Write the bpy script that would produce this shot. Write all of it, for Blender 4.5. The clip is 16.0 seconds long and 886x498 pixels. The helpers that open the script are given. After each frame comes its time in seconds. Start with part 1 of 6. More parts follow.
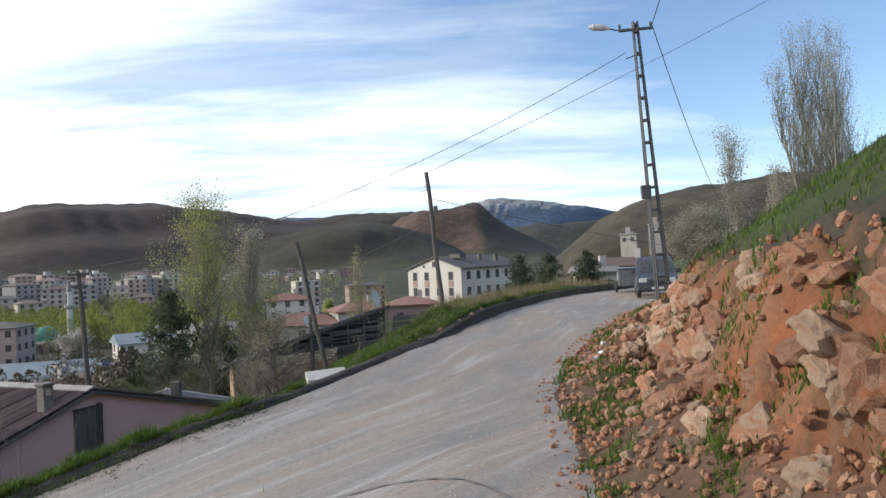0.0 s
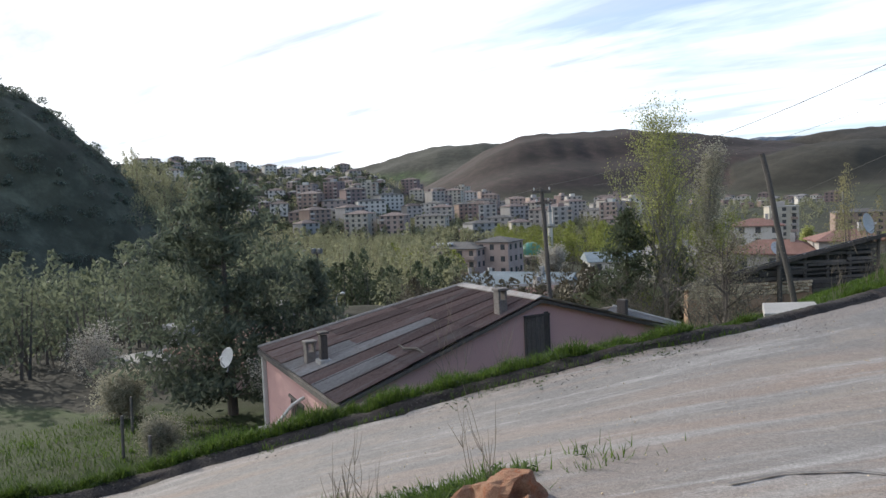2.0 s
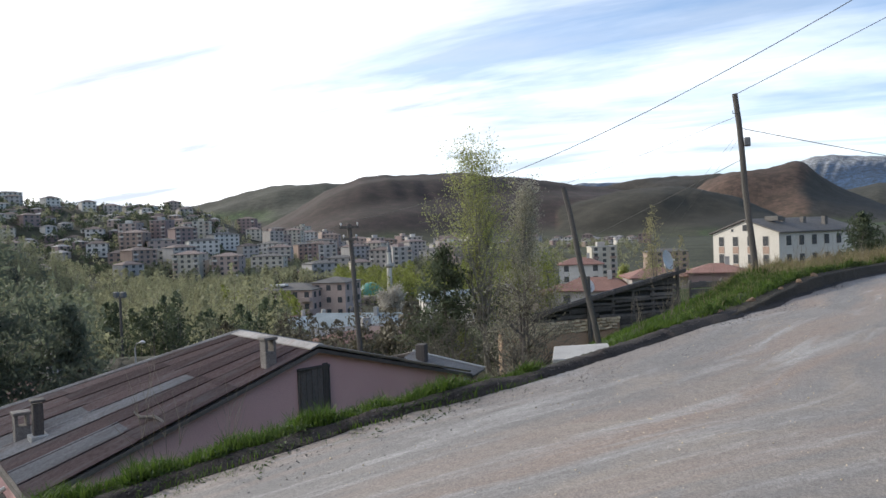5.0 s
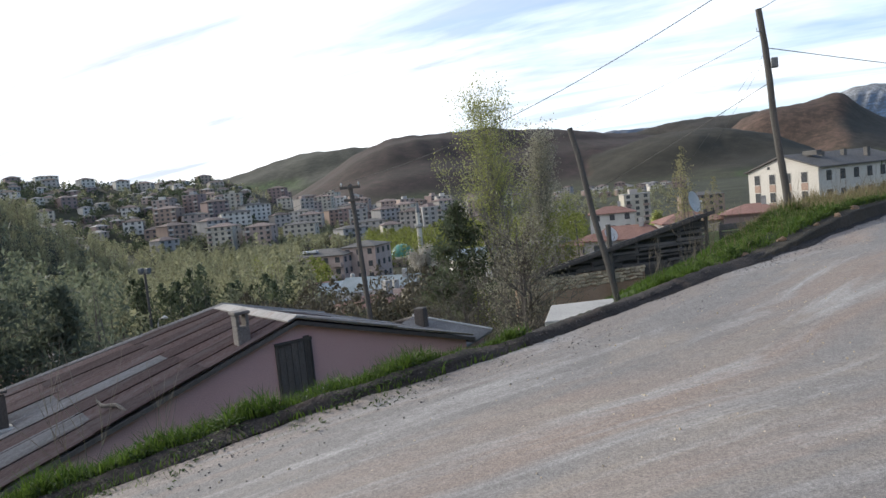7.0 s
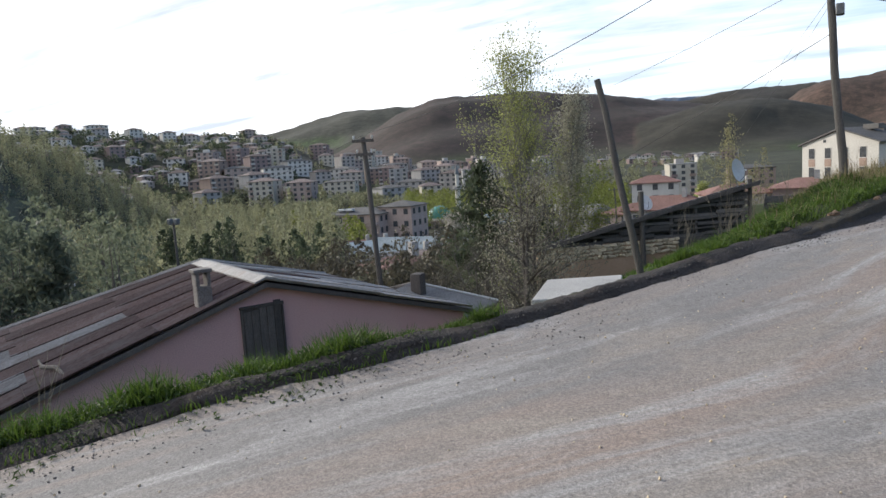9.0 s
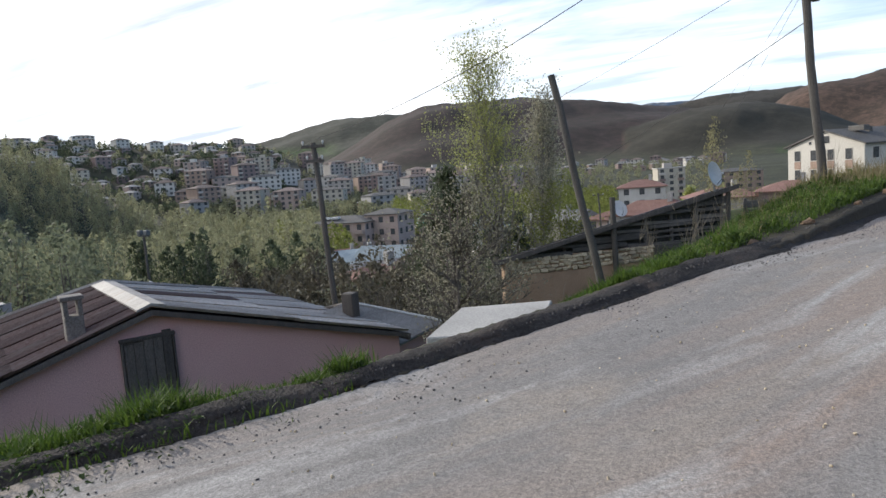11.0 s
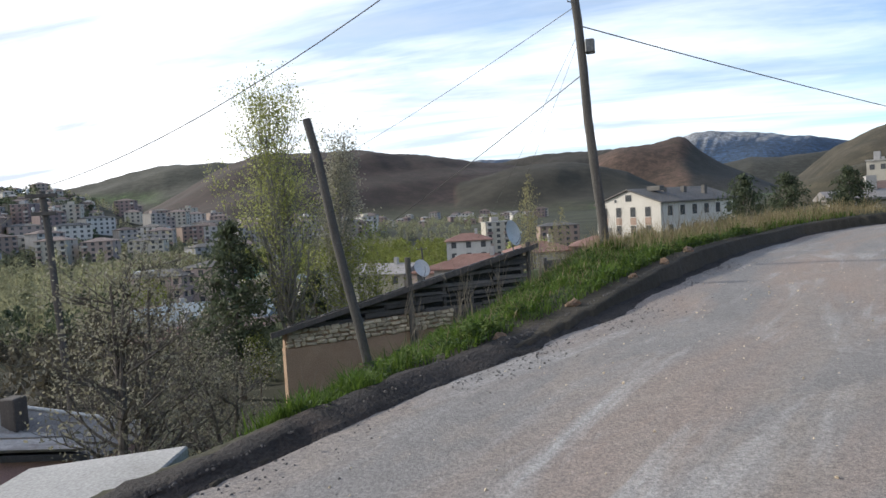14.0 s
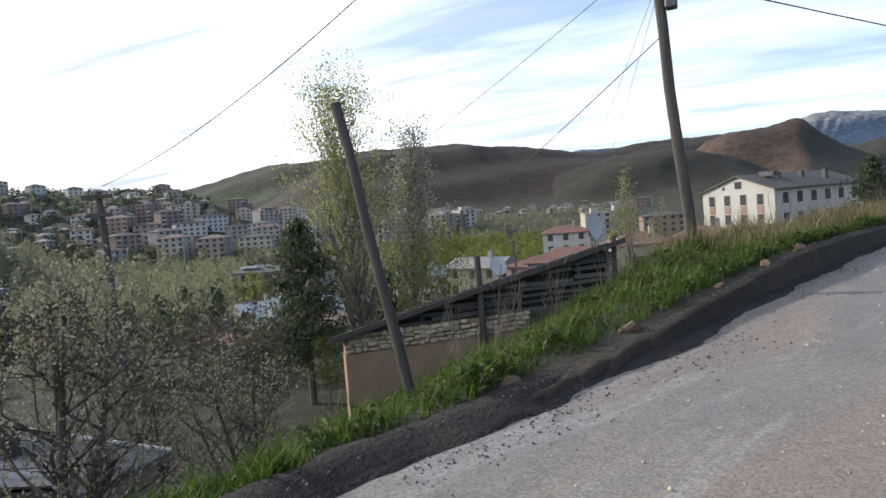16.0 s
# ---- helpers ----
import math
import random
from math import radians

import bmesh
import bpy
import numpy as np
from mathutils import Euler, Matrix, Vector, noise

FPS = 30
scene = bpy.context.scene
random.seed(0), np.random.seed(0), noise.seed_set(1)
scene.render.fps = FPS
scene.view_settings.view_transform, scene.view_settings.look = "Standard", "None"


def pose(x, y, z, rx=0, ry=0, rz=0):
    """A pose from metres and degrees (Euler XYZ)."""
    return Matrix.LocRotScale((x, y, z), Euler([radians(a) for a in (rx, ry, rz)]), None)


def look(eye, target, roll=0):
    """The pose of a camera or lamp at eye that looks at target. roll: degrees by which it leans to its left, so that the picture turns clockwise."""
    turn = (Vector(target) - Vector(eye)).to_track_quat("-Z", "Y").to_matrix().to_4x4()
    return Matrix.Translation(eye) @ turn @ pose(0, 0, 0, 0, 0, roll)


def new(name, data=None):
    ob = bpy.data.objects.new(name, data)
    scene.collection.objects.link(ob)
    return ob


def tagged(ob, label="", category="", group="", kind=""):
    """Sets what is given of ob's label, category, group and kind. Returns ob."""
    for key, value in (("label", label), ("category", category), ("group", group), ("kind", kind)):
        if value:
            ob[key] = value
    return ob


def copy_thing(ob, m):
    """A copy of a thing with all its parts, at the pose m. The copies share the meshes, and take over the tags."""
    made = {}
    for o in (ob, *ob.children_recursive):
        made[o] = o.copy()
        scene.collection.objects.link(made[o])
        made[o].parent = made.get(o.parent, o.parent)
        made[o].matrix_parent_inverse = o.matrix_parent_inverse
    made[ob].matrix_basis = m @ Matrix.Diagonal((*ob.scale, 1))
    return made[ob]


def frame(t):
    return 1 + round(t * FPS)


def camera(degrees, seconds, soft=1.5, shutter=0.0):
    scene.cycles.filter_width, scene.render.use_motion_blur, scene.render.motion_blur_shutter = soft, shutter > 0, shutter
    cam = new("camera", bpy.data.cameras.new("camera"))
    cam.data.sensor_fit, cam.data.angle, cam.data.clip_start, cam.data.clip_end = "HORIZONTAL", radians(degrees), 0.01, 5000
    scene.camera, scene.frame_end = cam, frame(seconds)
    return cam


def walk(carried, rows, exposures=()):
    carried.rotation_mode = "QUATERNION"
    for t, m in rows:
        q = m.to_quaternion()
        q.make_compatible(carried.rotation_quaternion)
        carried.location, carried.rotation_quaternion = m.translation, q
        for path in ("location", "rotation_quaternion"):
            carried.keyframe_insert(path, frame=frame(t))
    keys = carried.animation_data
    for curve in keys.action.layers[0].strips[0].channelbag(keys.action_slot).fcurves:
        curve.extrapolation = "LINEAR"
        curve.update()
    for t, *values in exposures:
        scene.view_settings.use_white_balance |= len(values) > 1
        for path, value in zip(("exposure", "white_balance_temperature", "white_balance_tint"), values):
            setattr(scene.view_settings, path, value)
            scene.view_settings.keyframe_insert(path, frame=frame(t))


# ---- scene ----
cam = camera(66.1, 16.0)

PATH = [
    (0, (0.0, 0.0, 2.4), (0.0, 2.0, 2.434), -2.6),
    (0.5, (-0.028, 0.306, 2.332), (-0.491, 2.252, 2.3), -4.2),
    (1, (0.011, 0.828, 2.221), (-0.802, 2.64, 1.98), -3.6),
    (1.5, (-0.116, 1.143, 2.179), (-1.13, 2.86, 2.026), -0.1),
    (2, (-0.066, 1.645, 2.127), (-1.296, 3.217, 1.997), -2.3),
    (2.5, (-0.118, 2.165, 2.098), (-1.256, 3.803, 1.95), -3.2),
    (3, (-0.2, 2.452, 2.103), (-1.24, 4.148, 1.899), -5.2),
    (3.5, (-0.209, 2.893, 2.042), (-1.404, 4.495, 1.968), -5.2),
    (4, (-0.316, 3.424, 1.936), (-1.316, 5.156, 1.885), -3.8),
    (4.5, (-0.18, 3.92, 1.932), (-1.011, 5.739, 1.91), -1.9),
    (7, (0.12, 6.085, 1.733), (-0.809, 7.85, 1.588), -5.7),
    (7.5, (0.162, 6.645, 1.708), (-0.839, 8.367, 1.526), -4.4),
    (8, (0.134, 7.011, 1.65), (-0.911, 8.708, 1.473), -4.5),
    (8.5, (0.151, 7.459, 1.565), (-0.992, 9.078, 1.298), -5.2),
    (9, (0.08, 7.906, 1.5), (-0.952, 9.602, 1.256), -3.6),
    (11.5, (0.3, 10.327, 1.401), (-0.711, 12.039, 1.184), -4.2),
    (12, (0.404, 10.821, 1.411), (-0.774, 12.43, 1.257), -2.2),
    (12.5, (0.464, 11.303, 1.407), (-0.638, 12.951, 1.143), -3.5),
    (13, (0.454, 11.752, 1.437), (-0.678, 13.39, 1.249), -4.4),
    (13.5, (0.605, 12.277, 1.465), (-0.304, 14.054, 1.345), -2.7),
    (14, (0.635, 12.763, 1.455), (0.063, 14.677, 1.347), -3.4),
    (14.5, (0.635, 13.236, 1.449), (0.102, 15.158, 1.306), -4.4),
    (15, (0.689, 13.714, 1.463), (0.055, 15.603, 1.291), -4.5),
    (15.5, (0.644, 14.269, 1.415), (-0.053, 16.133, 1.217), -4.9),
    (16, (0.848, 14.763, 1.431), (0.003, 16.572, 1.322), -4.5),
]
walk(cam, [(t, look(eye, target, roll)) for t, eye, target, roll in PATH])

# ---- sky, sun ----
SUN_AZ, SUN_EL = 82.0, 23.0
world = bpy.data.worlds.new("sky")
scene.world = world
world.use_nodes = True
wt = world.node_tree
wt.nodes.clear()


def wnode(kind, **kw):
    n = wt.nodes.new(kind)
    for k, v in kw.items():
        n.inputs[k].default_value = v
    return n


sky = wnode("ShaderNodeTexSky")
sky.sky_type = "NISHITA"
sky.sun_disc = False
sky.sun_elevation = radians(SUN_EL)
sky.sun_rotation = radians(-SUN_AZ)
sky.altitude = 1200
sky.dust_density = 0.3
sky.ozone_density = 2.5
tc = wnode("ShaderNodeTexCoord")
sep = wnode("ShaderNodeSeparateXYZ")
wt.links.new(tc.outputs["Generated"], sep.inputs[0])


def wmath(op, a, b=None, clamp=False):
    n = wt.nodes.new("ShaderNodeMath")
    n.operation, n.use_clamp = op, clamp
    for i, v in enumerate((a, b)):
        if v is None:
            continue
        if isinstance(v, (int, float)):
            n.inputs[i].default_value = v
        else:
            wt.links.new(v, n.inputs[i])
    return n.outputs[0]


def wramp(fac, stops):
    n = wt.nodes.new("ShaderNodeValToRGB")
    el = n.color_ramp.elements
    while len(el) < len(stops):
        el.new(0.5)
    for e, (p, v) in zip(el, stops):
        e.position, e.color = p, (v, v, v, 1)
    wt.links.new(fac, n.inputs[0])
    return n.outputs[0]


# clouds lie on a flat layer high above: direction over its height
zz = wmath("ADD", wmath("MAXIMUM", sep.outputs[2], 0.0), 0.09)
cu, cv = wmath("DIVIDE", sep.outputs[0], zz), wmath("DIVIDE", sep.outputs[1], zz)
comb = wnode("ShaderNodeCombineXYZ")
wt.links.new(cu, comb.inputs[0]), wt.links.new(cv, comb.inputs[1])
mapn = wnode("ShaderNodeMapping")
mapn.inputs["Rotation"].default_value = (0, 0, radians(25))
mapn.inputs["Scale"].default_value = (0.55, 1.0, 1.0)
mapn.inputs["Location"].default_value = (1.3, 0.2, 0.0)
wt.links.new(comb.outputs[0], mapn.inputs[0])
n1 = wnode("ShaderNodeTexNoise", Scale=0.42, Detail=9.0, Roughness=0.60, Distortion=0.5)
wt.links.new(mapn.outputs[0], n1.inputs["Vector"])
n2 = wnode("ShaderNodeTexNoise", Scale=2.3, Detail=6.0, Roughness=0.6, Distortion=0.6)
wt.links.new(mapn.outputs[0], n2.inputs["Vector"])
# thicker veil towards the sun's side
side = wmath("MULTIPLY_ADD", sep.outputs[0], -0.36)
side.node.inputs[2].default_value = -0.03
# denser cloud behind the camera, out of view, added to whiten the fill light
rear_fill_cloud = wmath("ADD", wmath("MULTIPLY", sep.outputs[1], -0.05), wmath("MULTIPLY", wmath("MAXIMUM", wmath("MULTIPLY", sep.outputs[1], -1.0), 0.0), 0.2))
dens = wmath("ADD", wmath("ADD", wmath("ADD", n1.outputs[0], wmath("MULTIPLY", n2.outputs[0], 0.16)), side), rear_fill_cloud)
low = wmath("MULTIPLY", wramp(sep.outputs[2], [(0.0, 0.20), (0.12, 0.14), (0.24, 0.03), (0.4, 0.0)]), 1.0)
dens = wmath("ADD", dens, low)
mask = wramp(dens, [(0.46, 0.02), (0.62, 0.5), (0.80, 1.0)])
# thin grey bellies streak the bright veil
streaks = wnode("ShaderNodeMapping")
streaks.inputs["Rotation"].default_value = (0, 0, radians(-28))
streaks.inputs["Scale"].default_value = (0.5, 1.7, 1.0)
wt.links.new(comb.outputs[0], streaks.inputs[0])
n3 = wnode("ShaderNodeTexNoise", Scale=0.8, Detail=7.0, Roughness=0.58, Distortion=0.4)
wt.links.new(streaks.outputs[0], n3.inputs["Vector"])
belly = wt.nodes.new("ShaderNodeMix")
belly.data_type = "RGBA"
wt.links.new(wramp(n3.outputs[0], [(0.45, 0.0), (0.62, 1.0)]), belly.inputs[0])
belly.inputs[6].default_value = (7.6, 7.8, 8.1, 1)
belly.inputs[7].default_value = (3.7, 4.1, 4.75, 1)
mixc = wt.nodes.new("ShaderNodeMix")
mixc.data_type = "RGBA"
wt.links.new(mask, mixc.inputs[0])
wt.links.new(sky.outputs[0], mixc.inputs[6])
wt.links.new(belly.outputs[2], mixc.inputs[7])
bg = wnode("ShaderNodeBackground", Strength=0.13)
wt.links.new(mixc.outputs[2], bg.inputs[0])
wout = wnode("ShaderNodeOutputWorld")
wt.links.new(bg.outputs[0], wout.inputs[0])

sun = new("sun", bpy.data.lights.new("sun", "SUN"))
sun.data.energy, sun.data.angle, sun.data.color = 2.6, radians(0.8), (1.0, 0.93, 0.82)
sa, se = radians(SUN_AZ), radians(SUN_EL)
sun.matrix_world = look((-math.sin(sa) * math.cos(se) * 60, math.cos(sa) * math.cos(se) * 60, math.sin(se) * 60), (0, 0, 0))
scene.view_settings.exposure = 0.72


# ---- materials ----
def material(name, rough=0.9, metal=0.0):
    m = bpy.data.materials.new(name)
    m.use_nodes = True
    b = m.node_tree.nodes["Principled BSDF"]
    b.inputs["Roughness"].default_value, b.inputs["Metallic"].default_value = rough, metal
    b.inputs["Specular IOR Level"].default_value = 0.3
    return m, m.node_tree, b


def nnoise(t, scale, detail=6.0, rough=0.6, vec=None, dist=0.0):
    n = t.nodes.new("ShaderNodeTexNoise")
    n.inputs["Scale"].default_value, n.inputs["Detail"].default_value = scale, detail
    n.inputs["Roughness"].default_value, n.inputs["Distortion"].default_value = rough, dist
    if vec is not None:
        t.links.new(vec, n.inputs["Vector"])
    return n.outputs[0]


def nmix(t, fac, a, b, kind="MIX"):
    n = t.nodes.new("ShaderNodeMix")
    n.data_type, n.blend_type = "RGBA", kind
    for i, v in ((0, fac), (6, a), (7, b)):
        if isinstance(v, (int, float)):
            n.inputs[i].default_value = v
        elif isinstance(v, tuple):
            n.inputs[i].default_value = (*v, 1)
        else:
            t.links.new(v, n.inputs[i])
    return n.outputs[2]


def nramp(t, fac, lo, hi):
    n = t.nodes.new("ShaderNodeMapRange")
    n.inputs[1].default_value, n.inputs[2].default_value = lo, hi
    t.links.new(fac, n.inputs[0])
    return n.outputs[0]


def nbump(t, b, height, strength, distance):
    n = t.nodes.new("ShaderNodeBump")
    n.inputs["Strength"].default_value, n.inputs["Distance"].default_value = strength, distance
    t.links.new(height, n.inputs["Height"])
    t.links.new(n.outputs[0], b.inputs["Normal"])


def pos_of(t, space="Object", scale=(1, 1, 1)):
    c = t.nodes.new("ShaderNodeTexCoord")
    mp = t.nodes.new("ShaderNodeMapping")
    mp.inputs["Scale"].default_value = scale
    t.links.new(c.outputs[space], mp.inputs[0])
    return mp.outputs[0]


def world_pos(t, scale=(1, 1, 1)):
    g = t.nodes.new("ShaderNodeNewGeometry")
    mp = t.nodes.new("ShaderNodeMapping")
    mp.inputs["Scale"].default_value = scale
    t.links.new(g.outputs["Position"], mp.inputs[0])
    return mp.outputs[0]


def rough_mat(name, dark, light, big=1.5, small=25.0, rough=0.9, bump=0.4, dist=0.02, stain=None, metal=0.0, stretch=(1, 1, 1), vary=0.0, lift=0.1):
    """Two-scale surface: broad patches, fine grain, optional stains, relief."""
    m, t, b = material(name, rough, metal)
    v = pos_of(t, "Object", stretch)
    a, g = nnoise(t, big, 5.0, 0.6, v, 0.4), nnoise(t, small, 4.0, 0.65, v)
    col = nmix(t, nramp(t, a, 0.32, 0.68), dark, light)
    col = nmix(t, nramp(t, g, 0.25, 0.75), nmix(t, 0.45, col, (0.0, 0.0, 0.0)), nmix(t, lift, col, (1.0, 1.0, 1.0)))
    if stain:
        s = nnoise(t, big * 0.6, 7.0, 0.7, v, 1.2)
        col = nmix(t, nramp(t, s, 0.52, 0.72), col, stain)
    if vary:
        oi = t.nodes.new("ShaderNodeObjectInfo")
        hs = t.nodes.new("ShaderNodeHueSaturation")
        t.links.new(nramp(t, oi.outputs["Random"], -1.0 / vary, 1.0 / vary), hs.inputs["Value"])
        hs.inputs["Value"].default_value = 1.0
        mr = hs.inputs["Value"].links[0].from_node
        mr.inputs[1].default_value, mr.inputs[2].default_value = 0.0, 1.0
        mr.inputs[3].default_value, mr.inputs[4].default_value = 1.0 - vary, 1.0 + vary
        t.links.new(col, hs.inputs["Color"])
        col = hs.outputs[0]
    t.links.new(col, b.inputs["Base Color"])
    mixh = t.nodes.new("ShaderNodeMath")
    mixh.operation = "ADD"
    t.links.new(a, mixh.inputs[0]), t.links.new(g, mixh.inputs[1])
    nbump(t, b, mixh.outputs[0], bump, dist)
    return m


def leaf_mat(name, dark, light, trans=0.35):
    m, t, b = material(name, 0.7)
    g = t.nodes.new("ShaderNodeNewGeometry")
    col = nmix(t, g.outputs["Random Per Island"], dark, light)
    big = nnoise(t, 0.35, 2.0, 0.5, world_pos(t))
    col = nmix(t, nramp(t, big, 0.3, 0.7), nmix(t, 0.35, col, (0.0, 0.0, 0.0)), col)
    t.links.new(col, b.inputs["Base Color"])
    tr = t.nodes.new("ShaderNodeBsdfTranslucent")
    t.links.new(col, tr.inputs[0])
    ms = t.nodes.new("ShaderNodeMixShader")
    ms.inputs[0].default_value = trans
    out = t.nodes["Material Output"]
    t.links.new(b.outputs[0], ms.inputs[1]), t.links.new(tr.outputs[0], ms.inputs[2])
    t.links.new(ms.outputs[0], out.inputs[0])
    return m


def cover_mat():
    """Open ground: land cover from the mesh, broken up by scrub, soil and grass at several scales."""
    m, t, b = material("open_ground", 0.97)
    at = t.nodes.new("ShaderNodeAttribute")
    at.attribute_name = "cover"
    col = at.outputs[0]
    v = world_pos(t)
    n_far, n_mid = nnoise(t, 0.006, 8.0, 0.62, v, 0.8), nnoise(t, 0.05, 7.0, 0.65, v)
    n_scrub = nnoise(t, 0.16, 6.0, 0.7, v)
    col = nmix(t, nramp(t, n_scrub, 0.48, 0.60), nmix(t, 0.40, col, (0.02, 0.02, 0.016)), col)
    n_near, n_fine = nnoise(t, 0.9, 6.0, 0.65, v), nnoise(t, 14.0, 4.0, 0.7, v)
    col = nmix(t, nramp(t, n_far, 0.35, 0.65), nmix(t, 0.40, col, (0.026, 0.026, 0.022)), nmix(t, 0.05, col, (0.42, 0.36, 0.28)))
    col = nmix(t, nramp(t, n_mid, 0.4, 0.62), nmix(t, 0.58, col, (0.018, 0.02, 0.014)), col)
    col = nmix(t, nramp(t, n_near, 0.38, 0.62), nmix(t, 0.3, col, (0.06, 0.05, 0.03)), col)
    col = nmix(t, nramp(t, n_fine, 0.3, 0.7), nmix(t, 0.4, col, (0.0, 0.0, 0.0)), col)
    t.links.new(col, b.inputs["Base Color"])
    add = t.nodes.new("ShaderNodeMath")
    add.operation = "MULTIPLY_ADD"
    add.inputs[1].default_value = 0.25
    t.links.new(n_fine, add.inputs[0]), t.links.new(n_near, add.inputs[2])
    nbump(t, b, add.outputs[0], 0.75, 0.14)
    return m


def road_mat():
    """Worn grey asphalt under pale dust: reddish earth in bands and whitish wheel tracks along the lane."""
    m, t, b = material("dusty_asphalt", 0.9)
    v = world_pos(t)
    at = t.nodes.new("ShaderNodeAttribute")
    at.attribute_name = "lane"

    def along(sx, sy, off=0.0):
        mp = t.nodes.new("ShaderNodeMapping")
        mp.inputs["Scale"].default_value = (sx, sy, 1.0)
        mp.inputs["Location"].default_value = (off, off * 0.7, 0.0)
        t.links.new(at.outputs["Vector"], mp.inputs[0])
        return mp.outputs[0]

    grain, grit = nnoise(t, 170.0, 3.0, 0.7, v), nnoise(t, 45.0, 4.0, 0.7, v)
    patch = nnoise(t, 0.6, 7.0, 0.62, v, 0.6)
    bands, tracks = nnoise(t, 1.0, 6.0, 0.6, along(0.75, 0.13), 0.6), nnoise(t, 1.0, 8.0, 0.68, along(1.7, 0.28, 3.1), 0.7)
    dust = nnoise(t, 1.0, 7.0, 0.66, along(0.9, 0.45, 7.7), 1.2)
    col = nmix(t, nramp(t, patch, 0.34, 0.66), (0.20, 0.187, 0.178), (0.285, 0.265, 0.248))
    col = nmix(t, nramp(t, bands, 0.45, 0.62), col, (0.385, 0.265, 0.195))
    col = nmix(t, nramp(t, dust, 0.50, 0.70), col, (0.39, 0.315, 0.245))
    col = nmix(t, nramp(t, tracks, 0.52, 0.68), col, (0.53, 0.51, 0.49))
    speck = nnoise(t, 11.0, 6.0, 0.74, v, 0.4)
    col = nmix(t, nramp(t, speck, 0.34, 0.60), nmix(t, 0.28, col, (0.07, 0.06, 0.055)), nmix(t, 0.07, col, (0.75, 0.7, 0.66)))
    col = nmix(t, nramp(t, grit, 0.30, 0.62), nmix(t, 0.66, col, (0.045, 0.04, 0.04)), nmix(t, 0.06, col, (0.8, 0.77, 0.74)))
    col = nmix(t, nramp(t, grain, 0.32, 0.68), nmix(t, 0.5, col, (0.03, 0.03, 0.03)), nmix(t, 0.16, col, (0.8, 0.77, 0.74)))
    t.links.new(col, b.inputs["Base Color"])
    nbump(t, b, grit, 0.5, 0.014)
    return m


MAT_GROUND, MAT_ROAD = cover_mat(), road_mat()
MAT_KERB = rough_mat("dark_kerb_earth", (0.022, 0.019, 0.018), (0.06, 0.05, 0.046), 2.2, 30.0, 0.95, 1.0, 0.05, stain=(0.085, 0.065, 0.055), lift=0.03)
MAT_PINK = rough_mat("pink_render", (0.74, 0.435, 0.41), (0.80, 0.49, 0.465), 0.7, 60.0, 0.93, 0.25, 0.01, stain=(0.62, 0.375, 0.37))
MAT_TIN = rough_mat("rusty_sheet", (0.105, 0.047, 0.036), (0.165, 0.098, 0.078), 1.1, 30.0, 0.75, 0.3, 0.01, stain=(0.20, 0.175, 0.165), stretch=(0.35, 3.5, 1.0), vary=0.3)
MAT_TIN_GREY = rough_mat("grey_sheet", (0.19, 0.175, 0.165), (0.33, 0.31, 0.295), 1.1, 30.0, 0.6, 0.3, 0.01, stain=(0.15, 0.10, 0.08), stretch=(0.5, 2.2, 1.0), vary=0.2)
MAT_TIN_PALE = rough_mat("pale_weathered_sheet", (0.50, 0.445, 0.40), (0.68, 0.62, 0.57), 1.1, 30.0, 0.7, 0.3, 0.01, stain=(0.22, 0.17, 0.145), stretch=(0.5, 2.2, 1.0), vary=0.2)
MAT_WOOD = rough_mat("weathered_grey_wood", (0.05, 0.043, 0.04), (0.15, 0.13, 0.118), 1.4, 40.0, 0.9, 0.5, 0.01, stretch=(1.0, 6.0, 6.0), vary=0.3)
MAT_POLE = rough_mat("tarred_pole_wood", (0.035, 0.03, 0.026), (0.09, 0.075, 0.06), 2.0, 40.0, 0.85, 0.5, 0.01, stretch=(6.0, 6.0, 0.6))
MAT_DOOR = rough_mat("brown_door_wood", (0.05, 0.04, 0.035), (0.10, 0.078, 0.066), 2.0, 40.0, 0.85, 0.5, 0.01, stretch=(6, 6, 0.7), vary=0.25)
MAT_CONC = rough_mat("concrete", (0.36, 0.35, 0.33), (0.52, 0.50, 0.475), 1.0, 40.0, 0.92, 0.3, 0.01, stain=(0.25, 0.24, 0.22))
MAT_CHIMNEY = rough_mat("sooty_grey_block", (0.12, 0.105, 0.098), (0.23, 0.205, 0.19), 2.0, 40.0, 0.93, 0.5, 0.01, stain=(0.07, 0.06, 0.056))
MAT_PLASTER = rough_mat("tan_mud_plaster", (0.42, 0.265, 0.16), (0.52, 0.345, 0.22), 1.1, 30.0, 0.95, 0.6, 0.03, stain=(0.33, 0.21, 0.135))
MAT_STONE = rough_mat("pale_rubble_stone", (0.50, 0.40, 0.26), (0.70, 0.58, 0.41), 3.0, 40.0, 0.93, 0.5, 0.02, vary=0.3)
MAT_STEEL = rough_mat("grey_steel", (0.10, 0.11, 0.12), (0.18, 0.19, 0.2), 3.0, 40.0, 0.6, 0.2, 0.005, metal=0.4)
MAT_IRON = rough_mat("dark_painted_iron", (0.03, 0.034, 0.042), (0.07, 0.075, 0.085), 3.0, 40.0, 0.6, 0.2, 0.005)
MAT_WHITE = rough_mat("white_enamel", (0.62, 0.62, 0.61), (0.74, 0.74, 0.73), 2.0, 40.0, 0.5, 0.1, 0.004)
MAT_CABLE = rough_mat("black_cable", (0.02, 0.02, 0.02), (0.035, 0.035, 0.035), 3.0, 30.0, 0.6, 0.1, 0.002)
